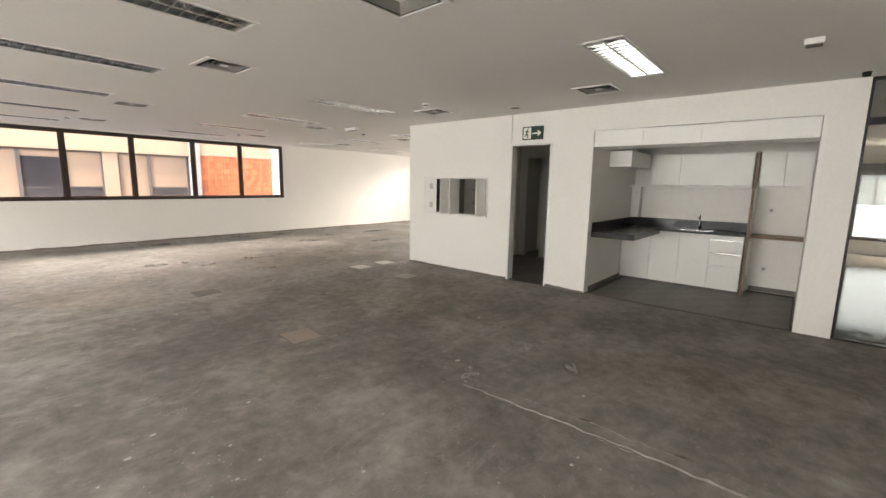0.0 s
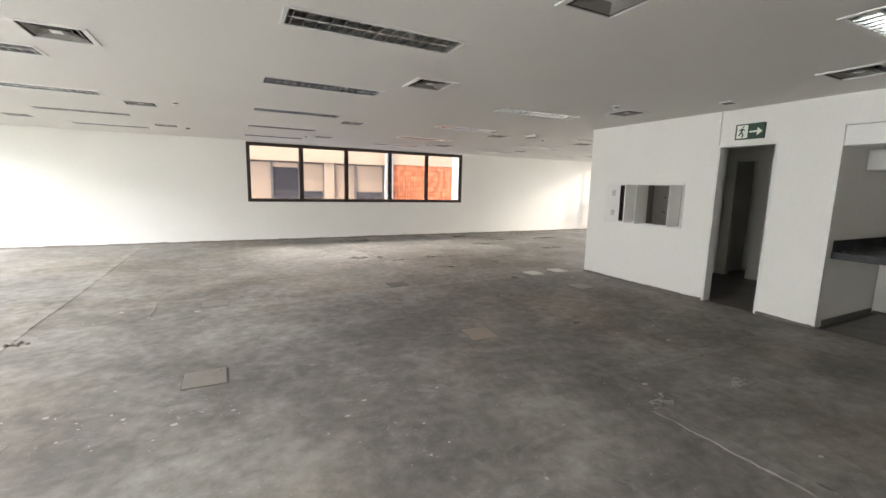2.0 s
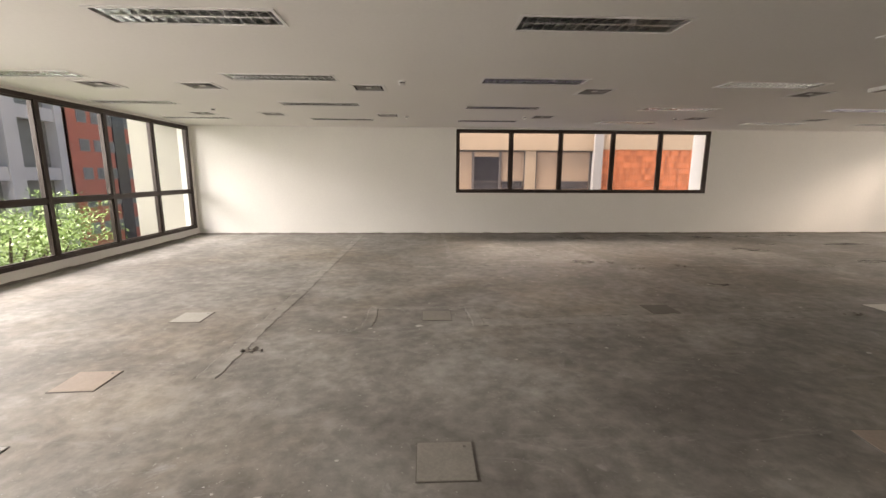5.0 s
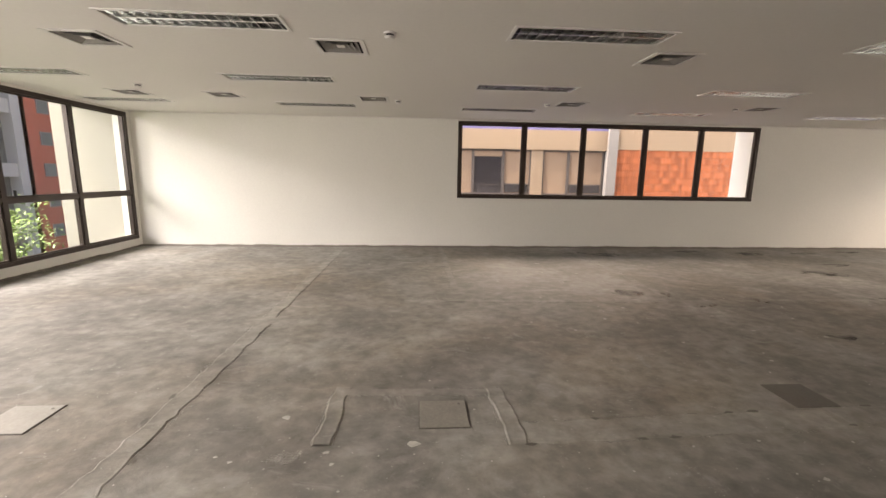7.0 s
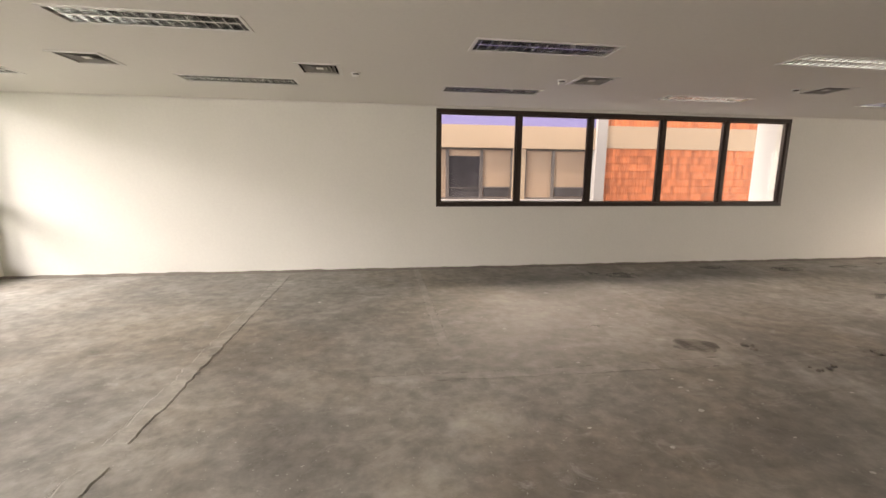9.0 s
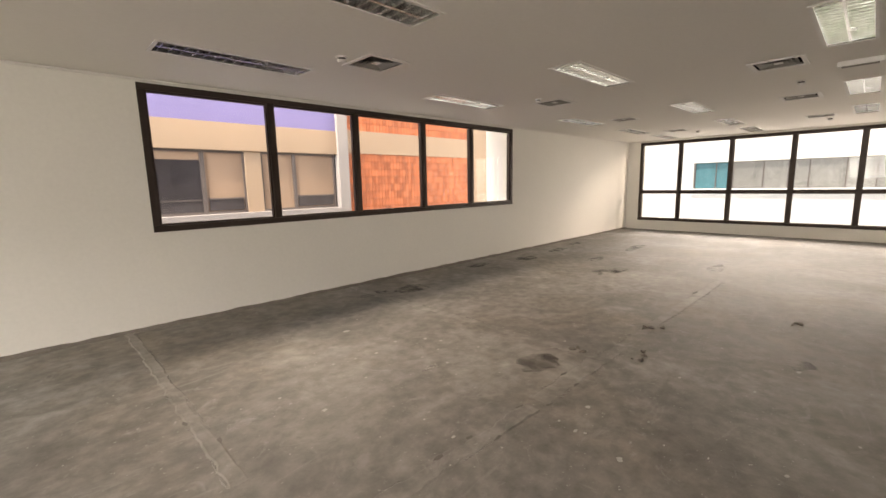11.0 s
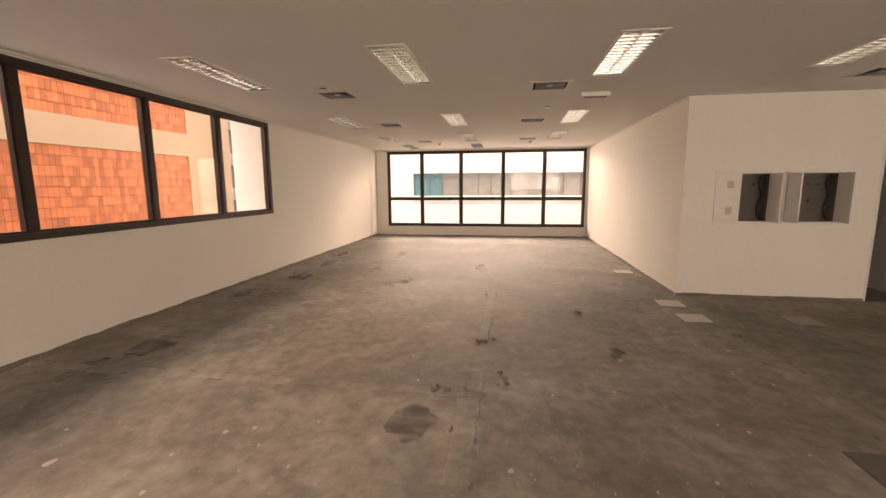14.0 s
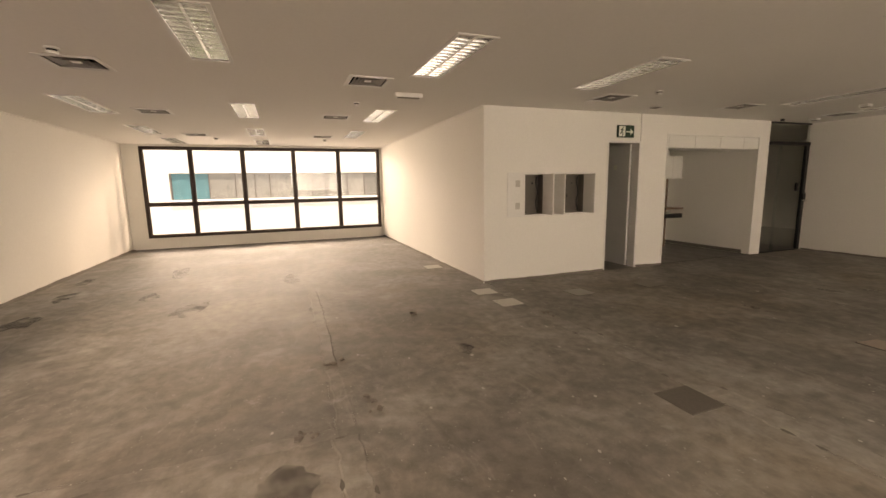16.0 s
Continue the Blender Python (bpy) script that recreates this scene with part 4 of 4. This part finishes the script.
def trench(pts, width, label="mortar-filled cable trench across the screed"):
    """Trowelled strip with ragged edges, along straight runs."""
    bm = bmesh.new()
    for a, b_ in zip(pts, pts[1:]):
        a, b_ = Vector((*a, 0)), Vector((*b_, 0))
        d = (b_ - a).normalized()
        s = Vector((-d.y, d.x, 0))
        n = max(3, int((b_ - a).length / 0.06))
        prev = None
        for i in range(n + 1):
            p = a.lerp(b_, i / n)
            k0, k1 = (noise.noise((p.x * 4 + q, p.y * 4, q)) * 0.02 + (rnd.random() - 0.5) * 0.024 for q in (3, 8))
            l0, r0 = p + s * (width / 2 + k0), p - s * (width / 2 + k1)
            z = 0.0036 + 0.0045 * noise.noise((p.x * 1.9, p.y * 1.9, width * 40)) + 0.001 * noise.noise((p.x * 9, p.y * 9, 1))
            row = [bm.verts.new(c) for c in (l0 + Vector((0, 0, -0.002)), l0 - s * 0.015 + Vector((0, 0, z + 0.001)), l0 - s * 0.03 + Vector((0, 0, z)),
                                             r0 + s * 0.03 + Vector((0, 0, z)), r0 + s * 0.015 + Vector((0, 0, z + 0.001)), r0 + Vector((0, 0, -0.002)))]
            if prev:
                for q in range(5):
                    bm.faces.new((prev[q], prev[q + 1], row[q + 1], row[q]))
            prev = row
    ob = part("screed_patch", bm, PATCH, floor, label)
    crust, chips = bmesh.new(), bmesh.new()
    for a, b_ in zip(pts, pts[1:]):
        a, b_ = Vector((*a, 0)), Vector((*b_, 0))
        d = (b_ - a).normalized()
        s = Vector((-d.y, d.x, 0))
        for side in (-1, 1):
            at, far = 0.0, (b_ - a).length
            while at < far:
                run = 0.05 + 0.3 * rnd.random()
                if rnd.random() < 0.34:
                    n = max(2, int(run / 0.03))
                    prev = None
                    for i in range(n + 1):
                        p = a + d * min(far, at + run * i / n)
                        q = p + s * side * (width / 2 + noise.noise((p.x * 4, p.y * 4, side * 5)) * 0.02)
                        w = 0.0035 + 0.004 * rnd.random()
                        row = [crust.verts.new(q + s * w + Vector((0, 0, 0.001))), crust.verts.new(q + Vector((0, 0, 0.0045))), crust.verts.new(q - s * w + Vector((0, 0, 0.001)))]
                        if prev:
                            for k in range(2):
                                crust.faces.new((prev[k], prev[k + 1], row[k + 1], row[k]))
                        prev = row
                elif rnd.random() < 0.3:
                    p = a + d * at + s * side * width * 0.5
                    ring = [chips.verts.new(p + d * 0.04 * (0.4 + rnd.random()) * math.cos(k * 0.9) + s * 0.014 * (0.4 + rnd.random()) * math.sin(k * 0.9) + Vector((0, 0, 0.0062))) for k in range(7)]
                    chips.faces.new(ring)
                at += run
    for nm, mesh, mt, words in (("mortar_crust", crust, SMEAR, "pale broken mortar line"), ("chipped_edge", chips, PLATEDARK, "dark chipped edge")):
        if len(mesh.faces):
            part(nm, mesh, mt, floor, words)
        else:
            mesh.free()
    return ob


trench([(-2.32, 4.4), (-2.28, 7.4)], 0.16)
trench([(-2.28, 7.6), (-2.27, 11.8)], 0.15)
trench([(-1.28, 5.45), (-1.26, 6.1)], 0.12)
trench([(-1.32, 6.03), (-0.16, 6.0)], 0.1)
trench([(-0.2, 6.05), (-0.17, 5.42)], 0.13)
trench([(-0.1, 5.52), (1.9, 5.6)], 0.22)
trench([(1.95, 5.62), (4.1, 5.68)], 0.2)
trench([(4.3, 5.6), (5.6, 5.66)], 0.14)
trench([(2.32, -1.6), (2.3, 1.6)], 0.14)
trench([(2.3, 2.2), (4.4, 2.12)], 0.13)
trench([(1.5, 8.15), (2.4, 8.16)], 0.16)
trench([(2.5, 8.14), (6.2, 8.12)], 0.13)
trench([(2.46, 8.2), (2.44, 12.0)], 0.12)
trench([(-0.9, 8.18), (1.4, 8.14)], 0.12)
trench([(-0.25, 8.8), (-0.25, 12.0)], 0.1)

for x, y, rx, ry in ((3.0, 11.25, 0.3, 0.17), (2.02, 8.52, 0.2, 0.15), (6.1, 11.36, 0.3, 0.16), (5.86, 9.66, 0.3, 0.17), (4.9, 11.63, 0.3, 0.1), (7.35, 11.45, 0.3, 0.1), (2.4, 11.4, 0.25, 0.08), (8.46, 10.24, 0.3, 0.12), (6.84, 10.28, 0.25, 0.1), (8.5, 11.6, 0.3, 0.1), 
                     (5.3, 8.13, 0.18, 0.08), (7.28, 8.38, 0.3, 0.12), (3.4, 6.95, 0.12, 0.08), (8.9, 10.3, 0.35, 0.12), (6.04, 9.5, 0.25, 0.06)):
    part("damp_patch", blob(x, y, 0.0004, rx, ry, 0.001, rnd, n=30, rough=0.3), DAMP, floor, "dark damp stain")

# small rubble lumps where covers were pulled up
for x, y in ((3.52, 8.12), (4.6, 7.11), (2.74, 7.91), (4.0, 5.62), (-2.22, 4.9), (2.48, 8.42), (3.2, 3.3)):
    bm = bmesh.new()
    for k in range(7):
        a, r = rnd.random() * 6.3, rnd.random() * 0.09
        s = 0.008 + 0.02 * rnd.random()
        got = bmesh.ops.create_icosphere(bm, subdivisions=1, radius=s, matrix=Matrix.Translation((x + r * math.cos(a) * 1.6, y + r * math.sin(a), s * 0.35)))["verts"]
        for v in got:
            v.co += Vector([(rnd.random() - 0.5) * s * 0.7 for _ in range(3)])
            v.co.z = max(0.0, v.co.z * 0.7)
    solid("rubble", bm, RUBBLE, "small heap of broken mortar on the floor", "rubble", "mortar crumbs")


def splashes(n):
    bm = bmesh.new()
    hubs = [(-0.8, 2.9, 0.6, 0.3), (-1.5, 3.2, 0.6, 0.3), (1.6, 0.7, 1.0, 0.7), (0.3, 2.0, 1.3, 0.8), (1.5, 9.3, 1.2, 0.6), (0.8, 5.2, 1.5, 0.8), (3.0, 7.0, 2, 1.5),
            (-1.6, 5.3, 1.0, 0.5), (2.5, 2.6, 1.4, 1.0), (1.2, 7.5, 1.4, 0.9), (0.5, 10.2, 1.5, 0.8), (4, 4, 1.3, 1.2)]
    for i in range(n):
        hx, hy, sx, sy = hubs[rnd.randrange(len(hubs))]
        x, y = rnd.gauss(hx, sx * 0.6), rnd.gauss(hy, sy * 0.6)
        if x > 5.5 or y > 11.9:
            continue
        r = 0.003 + 0.011 * rnd.random() ** 3 + (0.012 if rnd.random() < 0.03 else 0)
        k = 6 + rnd.randrange(3)
        ph = rnd.random() * 6
        ring = [bm.verts.new((x + r * (0.6 + 0.8 * rnd.random()) * 1.4 * math.cos(ph + 6.283 * j / k), y + r * (0.6 + 0.8 * rnd.random()) * math.sin(ph + 6.283 * j / k), 0.0018)) for j in range(k)]
        low = [bm.verts.new((v.co.x, v.co.y, -0.001)) for v in ring]
        bm.faces.new(ring)
        for j in range(k):
            bm.faces.new((ring[j], ring[(j + 1) % k], low[(j + 1) % k], low[j]))
    return bm


solid("paint_splashes", splashes(340), CHIP, "pale plaster and paint splashes scattered over the screed", "paint splash", kind="stuff")
for x, y, r, tu in ((2.4, 1.66, 0.13, 0.3), (3.1, 1.1, 0.09, 0.8), (0.62, 2.78, 0.06, 0), (-0.62, 2.92, 0.07, 0.2), (-1.62, 2.9, 0.06, 0.5), (3.3, 1.6, 0.12, 0.2), (1.35, 9.1, 0.07, 0), (-1.45, 5.35, 0.09, 0.1)):
    part("plaster_smear", blob(x, y, 0.0005, r, r * 0.45, 0.001, rnd, rough=0.5, turn=tu), SMEAR, floor, "pale plaster smear")

# ---- outside: ground, north neighbour ----
solid("ground", box((-400, 400, -400, 400, -4.4, -4.0)), PAVING, "grey paved street ground far below the windows", "ground", kind="structure")
FY = 18.2
nb = thing("neighbour_building", (3, FY + 3, -4), "peach and lavender rendered neighbour building with terracotta tile cladding", "building", kind="")
BX = (6.35, 12.0)
part("wall_lower", box((-3.4, 6.0, FY, FY + 0.4, -4, 0.72)), LAVENDER, nb, "lavender wall band")
part("ledge", box((-3.4, 6.0, FY - 0.14, FY + 0.4, 0.72, 0.86), bev=0.01), PILASTER, nb, "white sill ledge")
part("wall_band", box((-3.4, 6.0, FY, FY + 0.4, 2.45, 3.13)), RENDER, nb, "peach wall band")
part("wall_upper", box((-3.4, 6.0, FY + 0.02, FY + 0.4, 3.13, 6.0)), LAVENDER, nb, "lavender wall band")
part("pilaster", box((6.0, 6.35, FY - 0.1, FY + 0.4, -4, 6.0), bev=0.01), PILASTER, nb)
part("clad_wall", box((6.35, 14.05, FY + 0.02, FY + 0.4, -4, 6.0)), TERRAJOINT, nb)
part("cream_band", box((6.35, 14.05, FY - 0.03, FY + 0.02, 2.5, 3.2)), RENDER, nb, "cream wall band")
part("corner_strip", box((BX[1], 14.05, FY - 0.03, FY + 0.02, -4, 2.5), (BX[1], 14.05, FY - 0.03, FY + 0.02, 3.2, 6.0)), RENDER, nb, "cream corner strip")
part("roof", box((-3.6, 14.2, FY - 0.2, FY + 9, 6.0, 6.3)), GREYCON, nb)
part("back_mass", box((-3.4, 14.05, FY + 1.2, FY + 9, -4, 6.0)), RENDER, nb)


def facade_bay(x0, x1, kind):
    w = part("window", box((x0, x0 + 0.05, FY + 0.1, FY + 0.16, 0.86, 2.45), (x1 - 0.05, x1, FY + 0.1, FY + 0.16, 0.86, 2.45), (x0 + 0.05, x1 - 0.05, FY + 0.1, FY + 0.16, 2.39, 2.45),
                           (x0 + 0.05, x1 - 0.05, FY + 0.1, FY + 0.16, 0.86, 0.92)), GREYFRAME, nb)
    part("pane", box((x0 + 0.05, x1 - 0.05, FY + 0.14, FY + 0.15, 0.92, 2.39)), DARKGLASS if kind == "dark" else BLIND, w)
    if kind == "half":
        part("opening", box((x0 + 0.08, x1 - 0.08, FY + 0.11, FY + 0.138, 0.94, 1.22)), DARKGLASS, w, "dark lower light")
        part("rail", box((x0 + 0.05, x1 - 0.05, FY + 0.1, FY + 0.14, 1.22, 1.26)), GREYFRAME, w)
    if kind == "dark":
        part("blind", box((x0 + 0.05, x1 - 0.05, FY + 0.13, FY + 0.138, 2.2, 2.39)), BLIND, w)
        part("rail", box((x0 + 0.05, x1 - 0.05, FY + 0.12, FY + 0.138, 1.2, 1.23)), GREYFRAME, w)


for x0, x1, k in ((-3.0, -2.0, "blind"), (-2.0, -1.0, "half"), (-1.0, 0.05, "blind"), (0.05, 1.22, "blind"),
                  (1.22, 2.3, "dark"), (2.3, 3.3, "half"), (3.72, 4.66, "blind"), (4.66, 5.95, "half")):
    facade_bay(x0, x1, k)
part("pier", box((3.3, 3.72, FY + 0.06, FY + 0.4, 0.86, 2.45)), RENDER, nb)
part("pier", box((-3.4, -3.0, FY + 0.02, FY + 0.4, 0.86, 2.45)), PILASTER, nb)

# east: white building with a glass band
ea = thing("white_building", (38, 8, -4), "sunlit white building with a dark teal window band", "building")
EX = 30.0
part("wall_lower", box((EX, EX + 8, -14, 24, -4, 0.85)), WHITEWALL, ea)
part("ledge", box((EX - 0.25, EX, -14, 14.9, 0.72, 0.85), bev=0.02), WHITEWALL, ea)
part("wall_upper", box((EX, EX + 8, -14, 24, 2.48, 9)), WHITEWALL, ea)
part("core", box((EX + 0.5, EX + 8, -14, 14.9, 0.85, 2.48), (EX, EX + 8, 14.9, 24, 0.85, 2.48)), WHITEWALL, ea)
y = 14.85
k = 0
while y > -12:
    wd = (1.15, 0.9, 1.5)[k % 3]
    part("pane", box((EX + 0.2, EX + 0.23, y - wd, y - 0.05, 0.86, 2.47)), TEALGLASS if k in (0, 1, 13) else HAZEGLASS, ea)
    part("mullion", box((EX + 0.12, EX + 0.24, y - 0.05, y, 0.86, 2.47)), GREYFRAME, ea)
    y -= wd
    k += 1
fb = thing("white_tower", (48, 42, -4), "pale far tower with narrow stacked windows", "building")
part("wall", box((30, 66, 40, 50, -4, 30)), WHITEWALL, fb)
for j in range(7):
    for i in range(8):
        x0, z0 = 32 + i * 4.3, -2.4 + j * 4.0
        w = part("window", box((x0 - 0.12, x0 + 1.72, 39.86, 40, z0 - 0.12, z0 + 2.52)), PILASTER, fb)
        part("pane", box((x0, x0 + 1.6, 39.82, 39.9, z0, z0 + 2.4)), TEALGLASS, w)
    part("ledge", box((30, 66, 39.6, 40, -3.1 + j * 4.0, -2.8 + j * 4.0)), WHITEWALL, fb)

# west: red and grey blocks
rb = thing("red_building", (-26, 34, -4), "red rendered block with small white windows", "building")
part("wall", box((-30, -22, 28, 50, -4, 16)), REDBRICK, rb)
for j in range(7):
    for i in range(7):
        y0, z0 = 29 + i * 1.15 + (0.6 if i > 2 else 0), -2.4 + j * 1.75
        w = part("window", box((-22, -21.95, y0, y0 + 0.75, z0, z0 + 0.75)), PILASTER, rb)
        part("pane", box((-21.96, -21.93, y0 + 0.1, y0 + 0.65, z0 + 0.08, z0 + 0.67)), HAZEGLASS, w)
part("glass_strip", box((-22, -21.9, 31.9, 33.0, -4, 16)), DARKGLASS, rb)
gb = thing("grey_building", (-26, 15, -4), "grey concrete frame block with glazed bays", "building")
part("wall", box((-30, -22.6, -4, 28, -4, 16)), HAZEGLASS, gb)
for i in range(11):
    y0 = -4 + i * 3.15
    part("column", box((-22.7, -22, y0, y0 + 0.8, -4, 16), bev=0.03), GREYCON, gb)
for j in range(6):
    part("beam", box((-22.68, -22.1, -4, 28, -2.2 + j * 3.3, -1.5 + j * 3.3)), GREYCON, gb)
for i in range(9):
    y0 = -3.2 + i * 3.15
    part("panel", box((-22.6, -22.3, y0 + 0.2, y0 + 1.2, 0.2, 9)), PILASTER, gb)


# trees below the west glazing
def tree(x, y, top, spread, seed, label):
    r = random.Random(seed)
    t = thing("tree", (x, y, -4), label, "tree", "garden trees")
    bm = rod((x, y, -4), (x + 0.2, y, top - 2.4), 0.17, 0.1, 10)
    tips = []
    for i in range(11):
        a, d = i * 2.4 + r.random(), spread * (0.45 + 0.5 * r.random())
        st = Vector((x + 0.2 * (0.4 + 0.06 * i), y, top - 3.6 + 0.12 * i))
        en = Vector((x + d * math.cos(a), y + d * math.sin(a), top - 0.5 - 1.1 * r.random()))
        rod(st, en, 0.06, 0.018, 6, bm)
        tips.append((st, en))
    part("trunk", bm, BARK, t)
    vs, fs = [], []
    for st, en in tips:
        for c in range(26):
            q = st.lerp(en, 0.35 + 0.75 * r.random()) + Vector((r.gauss(0, 0.38), r.gauss(0, 0.38), r.gauss(0.05, 0.26)))
            for k in range(24):
                p = q + Vector((r.gauss(0, 0.13), r.gauss(0, 0.13), r.gauss(0, 0.08)))
                a, tl, s = r.random() * 6.28, r.gauss(0, 0.5), 0.032 + 0.034 * r.random()
                u = Vector((math.cos(a), math.sin(a), math.sin(tl))) * s
                v = Vector((-math.sin(a), math.cos(a), r.gauss(0, 0.4))) * s * 0.42
                n = len(vs)
                vs += [p - u, p + v - u * 0.1, p + u, p - v - u * 0.1]
                fs.append((n, n + 1, n + 2, n + 3))
    me = bpy.data.meshes.new("crown")
    me.from_pydata([tuple(p - Vector((x, y, -4))) for p in vs], [], fs)
    me.materials.append(LEAF)
    ob = new("crown", me)
    ob.parent = t


for i, (x, y, top, sp) in enumerate(((-9.3, 8.4, 1.35, 1.7), (-9.6, 5.6, 1.2, 1.8), (-10.2, 11.0, 1.1, 1.7), (-12.2, 14.0, 0.9, 2.0), (-9.4, 2.4, 1.2, 1.8), (-12.6, 9.6, 1.45, 2.0), (-12.6, 5.5, 1.5, 2.2), (-9.8, -0.8, 1.1, 1.8), (-15.5, 17.0, 0.9, 2.2))):
    tree(x, y, top, sp, 11 + i, "light green leafy tree below the window")

# ---- tiles of the kitchenette and terracotta cladding ----
def piece(name, dx, dy, dz, material):
    return mesh_of(name, box((-dx / 2, dx / 2, -dy / 2, dy / 2, -dz / 2, dz / 2)), material)


def lay(name, me, parent, at, base=None):
    ob = new(name, me)
    ob.parent = parent
    ob.location = Vector(at) - (base or base_of(parent))
    return ob


me = piece("tile", 0.445, 0.445, 0.008, TILE)
for i in range(4):
    for j in range(5):
        lay("tile", me, fl, (XC + 0.26 + 0.45 * i, KO[0] + 0.25 + 0.45 * j, 0.006))

cols, cw, ch = 44, (BX[1] - BX[0]) / 44, 0.24
shapes = [piece("tile", cw - 0.007, 0.03, ch - 0.016, TERRA) for _ in range(1)]
clad = [o for o in nb.children if o.name.startswith("clad_wall")][0]
b0 = base_of(nb)
for j in range(7):
    for i in range(cols):
        ob = lay("tile", shapes[0], clad, (BX[0] + (i + 0.5) * cw, FY + 0.012 + 0.002 * rnd.random(), 2.5 - (j + 0.5) * ch), b0)
bm = bmesh.new()
for j in list(range(7, 11)) + list(range(-1, -9, -1)):
    z = 2.5 - (j + 0.5) * ch if j > 0 else 3.2 - (j + 0.5) * ch
    for i in range(cols):
        xx, yy = BX[0] + (i + 0.5) * cw, FY + 0.012 + 0.002 * rnd.random()
        box((xx - cw / 2 + 0.004, xx + cw / 2 - 0.004, yy - 0.015, yy + 0.015, z - ch / 2 + 0.008, z + ch / 2 - 0.008), bm=bm)
st = part("tile_rows", bm, TERRA2, nb, "terracotta tile rows")
tagged(st, kind="stuff")
